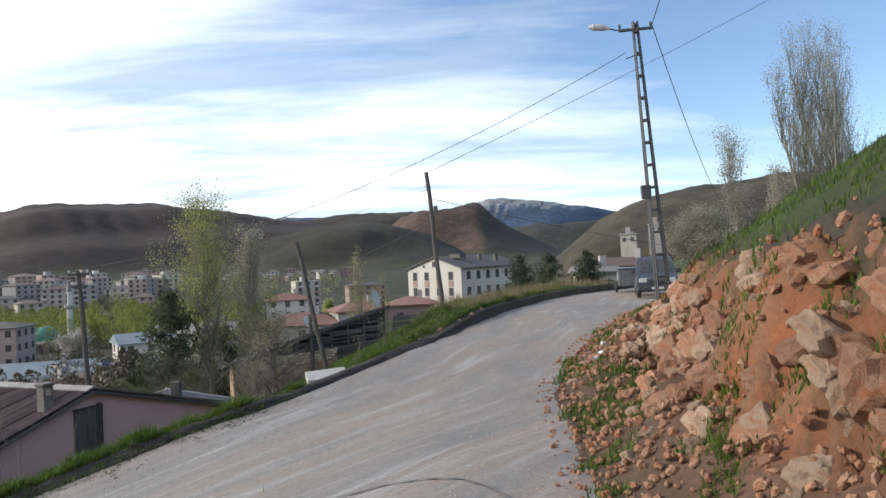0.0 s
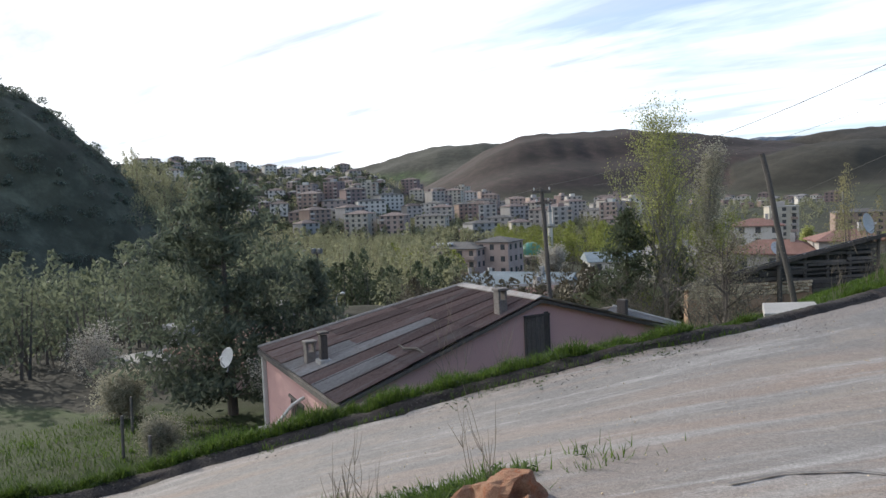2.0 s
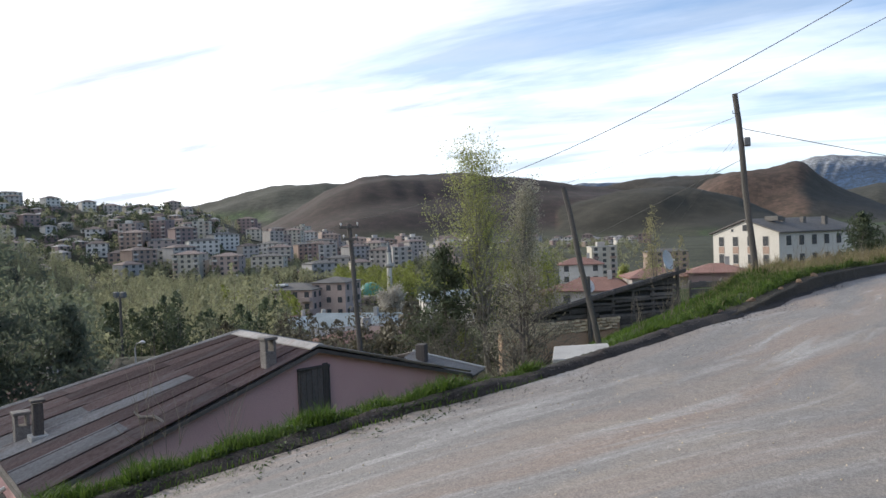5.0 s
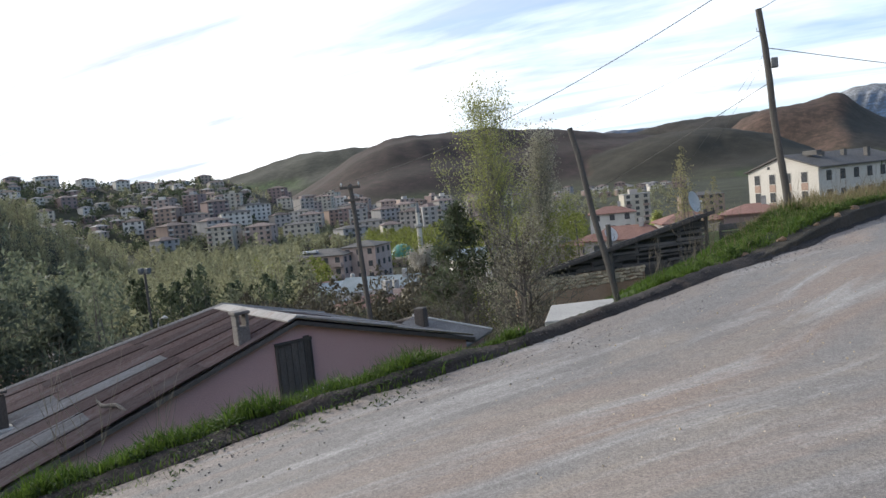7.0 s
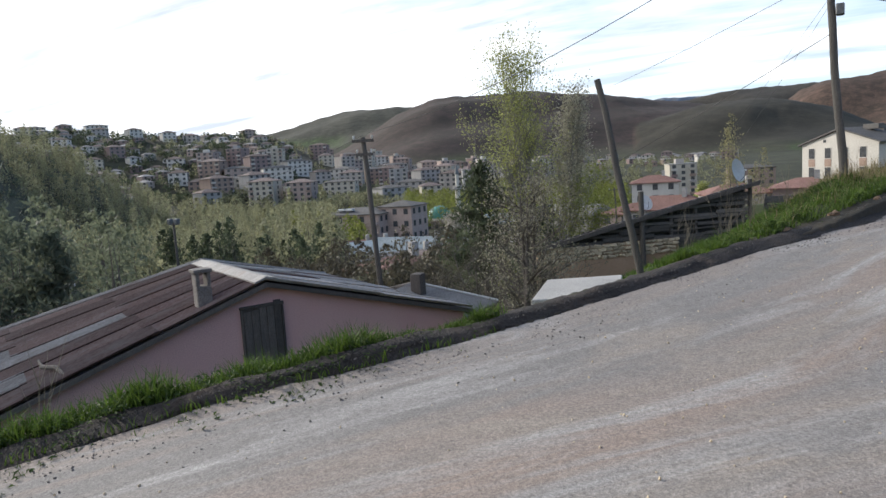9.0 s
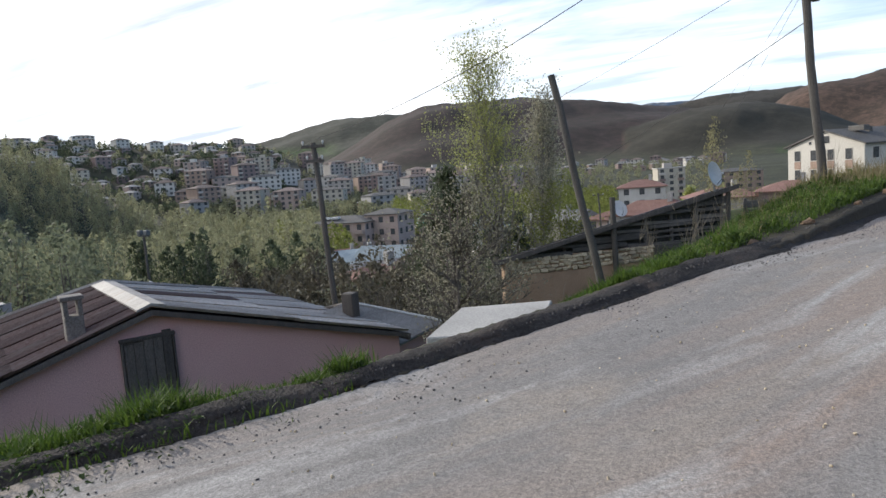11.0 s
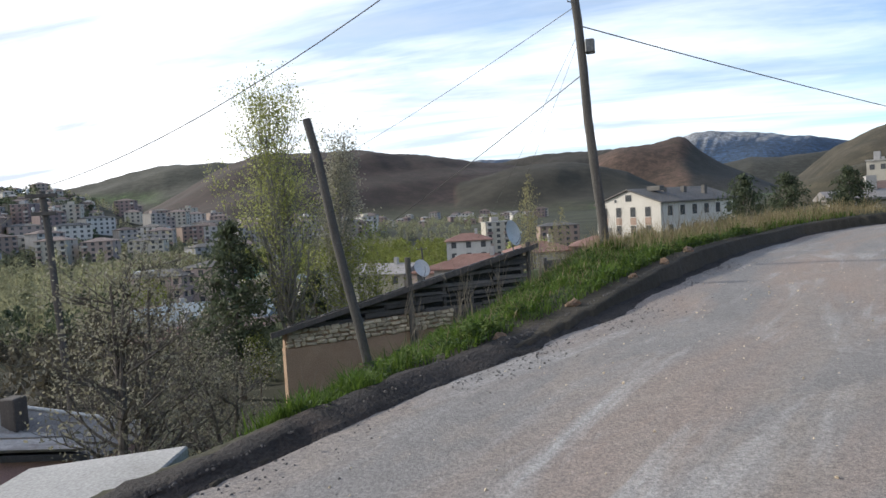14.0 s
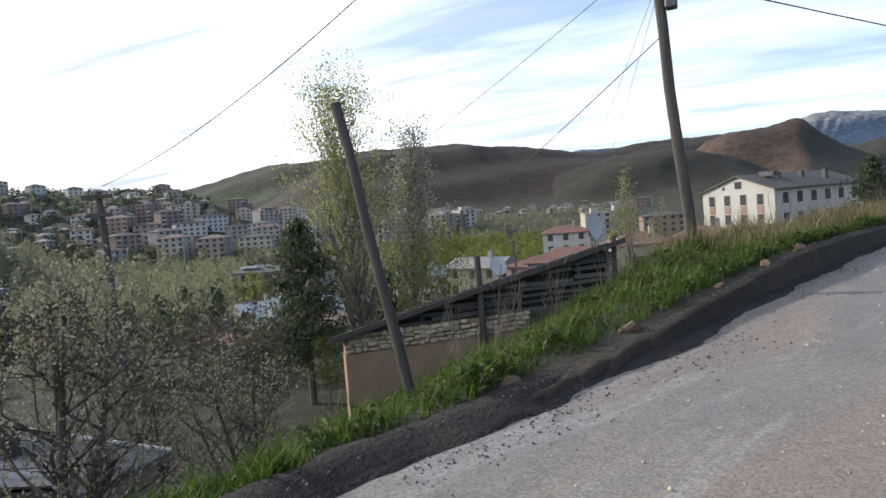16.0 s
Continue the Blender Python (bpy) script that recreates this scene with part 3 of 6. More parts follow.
def pink_house():
    h = thing("house", "pink rendered house with a rusty corrugated roof below the lane", "house", house_frame((-8.42, 16.0), GD))
    xl, xr, dep, base = -5.12, 4.15, 6.75, -4.75
    zl, zr, zt = -1.92, -1.42, -0.22
    rl = 3.6
    # walls, 0.25 thick, with the window opening left out of the side wall
    wall = bmesh.new()
    prism(wall, [[(xl, y, base), (xr, y, base), (xr, y, zr - 0.05), (0, y, zt - 0.06), (xl, y, zl - 0.05)] for y in (0.0, 0.25)])
    part("gable_wall", wall, MAT_PINK, h)
    side = bmesh.new()
    wy0, wy1, wz0, wz1 = 2.9, 4.0, -4.0, -2.75
    for lo, hi in (((xl, 0.25, base), (xl + 0.25, wy0, zl - 0.06)), ((xl, wy1, base), (xl + 0.25, dep, zl - 0.06)),
                   ((xl, wy0, base), (xl + 0.25, wy1, wz0)), ((xl, wy0, wz1), (xl + 0.25, wy1, zl - 0.06))):
        box(side, lo, hi)
    part("side_wall", side, MAT_PINK, h)
    part("side_wall", nb((xr - 0.25, 0.25, base), (xr, dep, zr - 0.06)), MAT_PINK, h)
    part("back_wall", nb((xl + 0.25, dep - 0.25, base), (xr - 0.25, dep, zl - 0.06)), MAT_PINK, h)
    # window with bars
    win = part("window", nb((xl + 0.14, wy0, wz0), (xl + 0.17, wy1, wz1)), MAT_DARK, h, "dark barred window")
    for k in range(7):
        y = wy0 + 0.06 + k * (wy1 - wy0 - 0.12) / 6
        part("bar", nt([(xl - 0.02, y, wz0), (xl - 0.02, y, wz1)], 0.012, 5), MAT_STEEL, win)
    part("lintel", nb((xl - 0.05, wy0 - 0.1, wz1), (xl - 0.004, wy1 + 0.1, wz1 + 0.08), 0.01), MAT_WOOD, win)
    # attic door of vertical boards, leaning a little in its frame
    door = part("door", nb((-0.41, -0.035, -2.45), (0.25, -0.005, -0.66)), MAT_DOOR, h, "weathered brown plank door")
    for k in range(5):
        x = -0.405 + k * 0.131
        part("plank", nb((x, -0.065, -2.43 + 0.02 * (k % 2)), (x + 0.124, -0.037, -0.72 + 0.035 * k - 0.02 * (k % 2)), 0.006), MAT_DOOR, door)
    part("door_head", nb((-0.46, -0.07, -0.68), (0.30, -0.004, -0.62), 0.01), MAT_DOOR, door)
    for x in (-0.45, 0.255):
        part("door_post", nb((x, -0.06, -2.45), (x + 0.035, -0.004, -0.68), 0.008), MAT_DOOR, door)
    # roof: two slopes, hipped at the back, of overlapping corrugated sheets
    oh = 0.14
    F, B = -oh, dep + oh
    ridge0, ridge1 = Vector((0, F, zt)), Vector((0, rl, zt))
    el0, el1 = Vector((xl - oh, F, zl)), Vector((xl - oh, B, zl))
    er0, er1 = Vector((xr + oh, F, zr)), Vector((xr + oh, B, zr))
    deck = part("roof", sheet_slab([el0 - Vector((0, 0, 0.05)), ridge0 - Vector((0, 0, 0.05)), ridge1 - Vector((0, 0, 0.05)), el1 - Vector((0, 0, 0.05))], 0.04), MAT_WOOD, h, "rusty corrugated sheet roof")
    part("roof_deck", sheet_slab([er0 - Vector((0, 0, 0.05)), er1 - Vector((0, 0, 0.05)), ridge1 - Vector((0, 0, 0.05)), ridge0 - Vector((0, 0, 0.05))], 0.04), MAT_WOOD, h)
    part("roof_deck", sheet_slab([el1 - Vector((0, 0, 0.06)), ridge1 - Vector((0, 0, 0.06)), er1 - Vector((0, 0, 0.06))], 0.04), MAT_WOOD, h)
    rnd = random.Random(7)

    def sheets(e0, e1, r0, r1, count, rows, grey, pale=MAT_TIN_GREY):
        for i in range(count):
            u0, u1 = i / count, min(1.0, (i + 1.06) / count)
            for j in range(rows):
                v0, v1 = max(0.0, j / rows - 0.02), (j + 1) / rows
                pts = [e0.lerp(e1, u).lerp(r0.lerp(r1, u), v) for u, v in ((u0, v0), (u1, v0), (u0, v1), (u1, v1))]
                lift = 0.012 + 0.012 * ((i + j) % 2) + rnd.uniform(0, 0.006)
                mat = pale if rnd.random() < grey(i / count, j / rows) else MAT_TIN
                part("roof_sheet", ribbed_slope(pts[0], pts[1], pts[2], pts[3], 7, 0.024, lift), mat, deck)

    sheets(el0, el1, ridge0, ridge1, 8, 3, lambda u, v: 0.7 if (v < 0.3 and 0.1 < u < 0.6) else 0.05)
    sheets(er0, er1, ridge0, ridge1, 8, 2, lambda u, v: 0.9, MAT_TIN_PALE)
    part("roof_sheet", ribbed_slope(el1, er1, ridge1, ridge1, 40, 0.012, 0.015), MAT_TIN, deck)
    cap = part("ridge_cap", bmesh.new(), MAT_TIN_GREY, h, "pale bent ridge sheet")
    bm = bmesh.new()
    prism(bm, [[(-0.20, y, zt + 0.0), (0, y, zt + 0.07), (0.20, y, zt + 0.02), (0.2, y, zt - 0.02), (0, y, zt + 0.03), (-0.2, y, zt - 0.03)] for y in (F - 0.02, rl * 0.5, rl + 0.1)])
    bm.to_mesh(cap.data)
    bm.free()
    for a, b in ((ridge1, el1), (ridge1, er1)):
        part("hip_cap", nt([a + Vector((0, 0, 0.05)), b + Vector((0, 0, 0.04))], 0.05, 6), MAT_TIN_GREY, h)
    # verge boards and fascia
    for a, b in ((el0, ridge0), (ridge0, er0)):
        d = (b - a)
        bm = bmesh.new()
        prism(bm, [[p + Vector((0, y, z)) for y, z in ((-0.02, -0.11), (0.02, -0.11), (0.02, -0.03), (-0.02, -0.03))] for p in (a, a + d * 0.5, b)])
        part("verge_board", bm, MAT_DOOR, h)
    part("fascia", nb((el0.x - 0.03, F, zl - 0.16), (el0.x + 0.02, B, zl - 0.04)), MAT_WOOD, h)
    part("fascia", nb((er0.x - 0.02, F, zr - 0.16), (er0.x + 0.03, B, zr - 0.04)), MAT_WOOD, h)
    # loose stick on the sheets, pale awning pole at the wall, corner step
    part("pipe_stub", nt([(xl - 0.75, 2.6, -2.95), (xl - 0.35, 2.6, -2.55), (xl - 0.05, 2.6, -2.42)], [0.04, 0.04, 0.045], 10), MAT_WHITE, h, "pale bent awning pole")
    part("entrance_sill", nb((xl - 0.35, dep - 0.75, -4.35), (xl - 0.004, dep - 0.05, -4.2), 0.02), MAT_CONC, h)
    part("porch_post", nb((xl - 0.12, dep - 0.2, base), (xl - 0.004, dep - 0.05, zl - 0.16), 0.01), MAT_WHITE, h)
    return h


def chimney_stack(m, label, w, hgt, mat, capped):
    c = thing("chimney", label, "chimney", m, "chimneys on the pink house")
    part("shaft", nb((-w / 2, -w / 2, -0.5), (w / 2, w / 2, hgt - 0.28), 0.015), mat, c)
    for sx in (-1, 1):
        part("cheek", nb((sx * w / 2 - (0.06 if sx > 0 else 0), -w / 2, hgt - 0.28), (sx * w / 2 + (0 if sx > 0 else 0.06), w / 2, hgt - 0.06), 0.008), mat, c)
    part("cowl", nb((-w / 2 - 0.03, -w / 2 - 0.03, hgt - 0.06), (w / 2 + 0.03, w / 2 + 0.03, hgt), 0.01), mat, c)
    part("flashing", nb((-w / 2 - 0.12, -w / 2 - 0.08, -0.42), (w / 2 + 0.06, w / 2 + 0.08, -0.34), 0.01), MAT_WHITE, c)
    return c


def dish(m, label, size):
    """A satellite dish, its face along +x of m."""
    d = thing("satellite_dish", label, "satellite dish", m, "satellite dishes")
    bm, rings = bmesh.new(), []
    for r, dx in ((0.02, 0.0), (0.35, 0.02), (0.7, 0.08), (0.95, 0.155), (1.0, 0.17), (0.97, 0.15), (0.7, 0.06), (0.3, -0.01)):
        rings.append([bm.verts.new((dx * size, 0.92 * r * size * math.cos(a), r * size * math.sin(a))) for a in [2 * math.pi * k / 28 for k in range(28)]])
    for a, b in zip(rings, rings[1:]):
        for k in range(28):
            bm.faces.new((a[k], a[(k + 1) % 28], b[(k + 1) % 28], b[k]))
    part("reflector", bm, MAT_WHITE, d, smooth=True)
    part("arm", nt([(0.02, 0, -size * 0.9), (size * 0.55, 0, -size * 0.62), (size * 0.75, 0, -size * 0.15)], 0.012, 6), MAT_STEEL, d)
    part("receiver", nt([(size * 0.70, 0, -size * 0.15), (size * 0.82, 0, -size * 0.13)], [0.035, 0.045], 8), MAT_WHITE, d)
    part("mast", nt([(-0.10, 0, -size * 1.35), (-0.10, 0, 0.05)], 0.022, 8), MAT_STEEL, d)
    part("bracket", nb((-0.11, -0.05, -0.08), (0.0, 0.05, 0.08), 0.01), MAT_STEEL, d)
    return d


house = pink_house()
HM = house.matrix_basis
chimney_stack(HM @ pose(-0.95, 0.22, -0.42), "short grey concrete chimney with an open cowl near the gable edge", 0.24, 0.50, MAT_CHIMNEY, True)
chimney_stack(HM @ pose(-4.75, 3.35, -1.55), "stubby grey block chimney on the rusty roof", 0.26, 0.36, MAT_CHIMNEY, True)
cp = thing("stove_pipe", "tall dark brick flue on the rusty roof", "chimney", HM @ pose(-4.55, 2.85, -1.62))
part("flue", nb((-0.09, -0.09, -0.3), (0.09, 0.09, 0.62), 0.012), MAT_DOOR, cp)
part("cowl", nb((-0.13, -0.13, 0.66), (0.13, 0.13, 0.71), 0.01), MAT_DOOR, cp)
part("collar", nb((-0.16, -0.2, -0.3), (0.16, 0.2, 0.02), 0.015), MAT_CONC, cp)
st = thing("driftwood_stick", "crooked weathered branch lying on the roof sheets", "branch", HM @ pose(-3.2, 0.62, -1.17, 0, -18, 20))
part("stem", nt([(-0.05, -0.55, -0.03), (0.02, -0.2, 0.035), (-0.03, 0.15, 0.02), (0.06, 0.42, 0.05)], [0.03, 0.035, 0.035, 0.02], 7), MAT_WOOD, st)
dish(Matrix.Translation((-16.48, 12.68, -1.9)) @ pose(0, 0, 0, 0, -22, -90), "white satellite dish on the corner of the pink house", 0.29)


def annex():
    a = thing("annex", "low lean-to with grey sheet roof beside the pink house", "shed", house_frame((-7.0, 19.75), Vector((-0.05, 1, 0)), 0.2))
    part("wall", nb((0.02, 0.0, -4.9), (1.75, 0.2, -1.95)), MAT_PINK, a)
    part("wall", nb((1.55, 0.2, -4.9), (1.75, 3.6, -1.95)), MAT_PINK, a)
    e = [Vector(p) for p in ((-0.1, -0.18, -1.9), (1.95, -0.18, -1.9), (1.95, 3.8, -1.9), (-0.1, 3.8, -1.75))]
    top = [Vector((-0.1, 1.3, -1.3)), Vector((0.9, 1.5, -1.32))]
    roof = part("roof", sheet_slab([e[0], e[1], top[1], top[0]], 0.03), MAT_TIN_GREY, a)
    part("roof_sheet", ribbed_slope(e[0], e[1], top[0], top[1], 14, 0.012, 0.02), MAT_TIN_GREY, roof)
    part("roof_sheet", ribbed_slope(e[1], e[2], top[1], top[1], 24, 0.012, 0.02), MAT_TIN_GREY, roof)
    part("hip_cap", nt([e[1] + Vector((0, 0, 0.04)), top[1] + Vector((0, 0, 0.05))], 0.03, 6), MAT_WHITE, a)
    part("chimney", nb((0.3, 0.9, -1.75), (0.55, 1.15, -1.0), 0.015), MAT_DOOR, a, "short brown chimney")
    return a


annex()

# ---- concrete slab beside the kerb ----
sl = thing("concrete_slab", "cracked pale concrete slab over a small cellar beside the kerb", "slab", house_frame((-3.04, 15.0), Vector((-0.27, 0.963, 0)), -0.1))
bm = bmesh.new()
prism(bm, [[(0, 0.05, z), (1.32, 0.02, z), (1.62, -0.95, z), (0.2, -0.95, z)] for z in (-0.14, 0.0)])
bmesh.ops.bevel(bm, geom=bm.edges[:], offset=0.012, segments=1, affect="EDGES")
part("slab", bm, MAT_CONC, sl)
part("wall", nb((0.06, -0.9, -2.6), (1.3, -0.02, -0.142)), MAT_CONC, sl)

# ---- plank shed on a stone wall ----


def shed():
    o, e = Vector((-9.5, 30.15, 0)), Vector((-3.3, 36.2, 0))
    along = (e - o).normalized()
    L = (e - o).length
    s = thing("shed", "old plank shed on a plastered stone wall, low sheet roof", "shed", house_frame(o, along))
    zt = lambda x: -1.62 + (0.12 + 1.62) * x / L  # noqa: E731
    part("plaster_wall", nb((0, 0.0, -5.4), (5.6, 0.35, -2.25)), MAT_PLASTER, s)
    part("end_wall", prism(bmesh.new(), [[(0.05, 0.35, z), (0.4, 0.35, z), (2.6, 4.1, z), (2.25, 4.1, z)] for z in (-5.4, -2.3)]), MAT_PLASTER, s)
    part("back_wall", nb((2.3, 4.1, -5.4), (L, 4.4, -2.6)), MAT_PLASTER, s)
    band = part("stone_band", nb((0.02, 0.05, -2.25), (5.6, 0.33, -1.72)), MAT_PLASTER, s)
    rnd = random.Random(3)
    for row in range(4):
        x = rnd.uniform(0, 0.1)
        while x < 5.45:
            w, hh = rnd.uniform(0.09, 0.34), rnd.uniform(0.075, 0.14)
            bm = nb((-w / 2, -0.05 - rnd.uniform(0, 0.04), -hh / 2), (w / 2, 0.05, hh / 2), 0.028)
            for q in bm.verts:
                q.co += Vector((rnd.uniform(-0.018, 0.018), rnd.uniform(-0.012, 0.012), rnd.uniform(-0.016, 0.016)))
            st = part("stone", bm, MAT_STONE, band)
            st.matrix_basis = pose(x + w / 2, 0.02, -2.17 + row * 0.132 + rnd.uniform(-0.02, 0.02), 0, rnd.uniform(-9, 9), 0)
            x += w + rnd.uniform(0.01, 0.035)
    inner = part("frame_rail", nb((0.1, 0.2, -1.72), (L, 0.26, -1.66)), MAT_WOOD, s)
    for k in range(9):
        x = 0.2 + k * (L - 0.4) / 8
        part("stud", nb((x - 0.05, 0.1, -1.9 if x < 5.6 else -3.2), (x + 0.05, 0.2, zt(x) - 0.03)), MAT_WOOD, s)
    # thin near-black sheets behind the boards, painted as the shade inside
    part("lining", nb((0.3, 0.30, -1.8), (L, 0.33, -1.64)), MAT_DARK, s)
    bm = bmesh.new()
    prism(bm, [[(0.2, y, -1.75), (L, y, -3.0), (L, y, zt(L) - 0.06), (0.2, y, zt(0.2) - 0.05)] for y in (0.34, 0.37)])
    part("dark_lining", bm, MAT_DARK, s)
    # boards, laid level on the stone, cut by the slope of the roof
    z = -1.70
    row = 0
    while z < 0.05:
        hgt = rnd.uniform(0.15, 0.20)
        x0 = max(0.15, (z + hgt + 1.62) / 1.74 * L)
        x = x0
        while x < L - 0.1:
            w = rnd.uniform(1.7, 3.0)
            x1 = min(x + w, L)
            m = pose(x, 0.06 + rnd.uniform(-0.02, 0.02), z + rnd.uniform(-0.03, 0.03), 0, rnd.uniform(-2.0, 2.0), 0)
            ob = part("plank", nb((0, -0.02, 0), (x1 - x - 0.02, 0.015, hgt - rnd.uniform(0.0, 0.09)), 0.006), MAT_WOOD, s)
            ob.matrix_basis = m
            x = x1 + 0.01
        z += hgt + 0.02
        row += 1
    z = -1.88
    while z > -3.3:
        x = 5.62
        while x < L - 0.1:
            x1 = min(x + rnd.uniform(0.9, 1.8), L)
            ob = part("plank", nb((0, -0.02, 0), (x1 - x - 0.02, 0.015, 0.16), 0.006), MAT_WOOD, s)
            ob.matrix_basis = pose(x, 0.06 + rnd.uniform(-0.03, 0.03), z, 0, rnd.uniform(-1.5, 1.5), 0)
            x = x1 + 0.01
        z -= 0.19
    part("post", nt([(4.05, -0.12, -3.6), (4.0, -0.12, 0.1)], 0.10, 8), MAT_POLE, s, "stout round post")
    part("corner_post", nt([(L, 0.05, -3.2), (L + 0.03, 0.05, 0.25)], 0.08, 8), MAT_POLE, s)
    # roof
    e0, e1 = Vector((-0.45, -0.25, zt(-0.45))), Vector((L + 0.25, -0.25, zt(L + 0.25)))
    f0, f1 = e0 + Vector((1.9, 4.6, -0.75)), e1 + Vector((0, 4.6, -1.5))
    roof = part("roof", sheet_slab([e0, e1, f1, f0], 0.05), MAT_WOOD, s, "dark felt and sheet roof")
    part("roof_sheet", ribbed_slope(e0, f0, e1, f1, 30, 0.012, 0.02), MAT_TIN, roof)
    part("verge_board", prism(bmesh.new(), [[p + Vector((0, y, z)) for y, z in ((-0.03, -0.13), (0.02, -0.13), (0.02, 0.03), (-0.03, 0.03))] for p in (e0, e1)]), MAT_DOOR, s)
    return s


shed()
dish(Matrix.Translation((-3.61, 35.0, 0.62)) @ pose(0, 0, 0, 0, -14, -22), "large white satellite dish on the high end of the plank shed", 0.44)
dish(Matrix.Translation((-7.5, 37.0, -0.62)) @ pose(0, 0, 0, 0, -28, -40), "grey-white satellite dish behind the plank shed roof", 0.36)
fence_w = thing("board_wall", "low wooden board fence behind the high end of the shed", "fence", pose(-2.9, 37.0, -0.5, 0, 0, 38))
for k in range(3):
    part("board", nb((0, -0.02, -0.9 + k * 0.32), (3.4, 0.02, -0.63 + k * 0.32), 0.008), MAT_WOOD, fence_w)
for x in (0.1, 1.7, 3.3):
    part("post", nb((x - 0.05, 0.021, -2.2), (x + 0.05, 0.12, 0.1), 0.008), MAT_WOOD, fence_w)

# ---- poles and wires ----


def wood_pole(base, top, r0, r1, label, arms=()):
    b, t = Vector(base), Vector(top)
    p = thing("utility_pole", label, "utility pole", Matrix.Translation(b), "wooden poles")
    d = t - b
    pts = [d * (k / 6) + Vector((0.02 * math.sin(k * 1.7), 0.015 * math.cos(k * 2.3), 0)) for k in range(7)]
    pts[0] -= d.normalized() * 0.6
    part("shaft", nt(pts, [r0 + (r1 - r0) * k / 6 for k in range(7)], 12), MAT_POLE, p)
    for z, half, yaw in arms:
        m = Matrix.Translation(d * z) @ pose(0, 0, 0, 0, 0, yaw)
        arm = part("crossarm", box(bmesh.new(), (-half, -0.14, -0.05), (half, -0.08, 0.05), 0.006, m), MAT_POLE, p)
        for x in (-half + 0.06, half - 0.06):
            part("insulator", nt([m @ Vector((x, -0.11, 0.05)), m @ Vector((x, -0.11, 0.12)), m @ Vector((x, -0.11, 0.18))], [0.012, 0.04, 0.03], 8), MAT_WHITE, arm)
    return p


gz = ground_at
wood_pole((-4.33, 24.1, -1.15), (-5.15, 24.02, 3.28), 0.088, 0.076, "leaning grey wooden pole with no wires above the plank shed")
pole = wood_pole((-0.10, 26.0, 0.30), (-0.50, 26.0, 5.80), 0.092, 0.076, "weathered wooden utility pole on the grassy edge of the lane")
part("fuse_box", nb((-0.20, -0.16, 3.95), (-0.03, 0.06, 4.2), 0.02), MAT_STEEL, pole, "small dark junction box")
part("hook", nt([(-0.35, -0.1, 4.9), (-0.48, -0.16, 4.92), (-0.47, -0.16, 5.0)], 0.012, 6), MAT_STEEL, pole)
fp = wood_pole((-14.05, 27.0, -5.2), (-14.5, 27.0, 2.62), 0.105, 0.085, "wooden utility pole with two crossarms behind the pink house", ((0.985, 0.38, 30), (0.925, 0.30, 30)))
wood_pole((-22.5, 83.0, -9.5), (-22.8, 83.0, -2.2), 0.12, 0.09, "distant wooden pole with a crossarm among the trees", ((0.97, 0.6, 10),))


def lattice_pole():
    p = thing("lattice_pole", "tall tapering steel lattice pole carrying a street lamp", "utility pole", pose(6.35, 19.89, 1.34, 0, -3.1, 0))
    H = 7.83
    half = lambda z: 0.185 - 0.123 * z / H  # noqa: E731
    for sx in (-1, 1):
        for sy in (-1, 1):
            part("leg", nt([(sx * half(0), sy * 0.11, -1.2), (sx * half(H), sy * 0.05, H)], [0.034, 0.026], 4), MAT_IRON, p)
    n = 11
    for k in range(n + 1):
        z = 0.3 + k * (H - 0.6) / n
        for sy in (-1, 1):
            part("rung", nb((-half(z), sy * 0.09 - 0.012, z - 0.035), (half(z), sy * 0.09 + 0.012, z + 0.035)), MAT_IRON, p)
    arm = part("crossarm", nb((-0.5, -0.04, H - 0.27), (0.5, 0.04, H - 0.19), 0.01), MAT_IRON, p)
    for x in (-0.46, 0.0, 0.46):
        part("insulator", nt([(x, 0, H - 0.19), (x, 0, H - 0.12), (x, 0, H - 0.05)], [0.015, 0.045, 0.035], 8), MAT_DARK, arm)
    lamp = part("lamp_arm", nt([(-0.05, 0, H - 0.22), (-0.6, 0, H - 0.2), (-0.8, 0, H - 0.12)], 0.022, 8), MAT_IRON, p)
    part("lamp_head", nt([(-0.76, 0, H - 0.13), (-0.98, 0, H - 0.08), (-1.25, 0, H - 0.05), (-1.36, 0, H - 0.04)], [0.04, 0.10, 0.09, 0.03], 10), MAT_WHITE, lamp, "pale street lamp head")
    part("meter_box", nb((-0.38, -0.22, 2.6), (-0.1, -0.1, 3.0), 0.015), MAT_IRON, p)
    part("bracket", nt([(-0.1, 0, H - 1.0), (-0.4, -0.12, H - 1.1)], 0.018, 6), MAT_IRON, p)
    return p


lattice_pole()


def wire(a, b, sag, r=0.012, label="sagging black overhead cable"):
    a, b = Vector(a), Vector(b)
    pts = [a.lerp(b, k / 24) - Vector((0, 0, sag * 4 * (k / 24) * (1 - k / 24))) for k in range(25)]
    c = mesh_ob("cable", nt(pts, r, 5), MAT_CABLE)
    return tagged(c, label, "cable", "overhead cables")


wire((5.59, 19.71, 8.21), (-14.2, 26.9, 2.75), 1.0, 0.010)
wire((-0.49, 26.0, 5.78), (16.0, 28.3, 13.6), 0.12, 0.010)
wire((-0.42, 26.0, 4.8), (30.0, 58.0, 1.2), 0.5, 0.012)
wire((6.34, 19.62, 8.96), (2.2, -3.5, 11.3), 0.3, 0.013)
wire((6.34, 19.62, 8.96), (15.4, 37.8, 5.2), 0.4, 0.013)
wire((-0.47, 26.0, 5.15), (-24.0, 52.0, 3.2), 0.5, 0.007, "thin pale cable running down to the town")
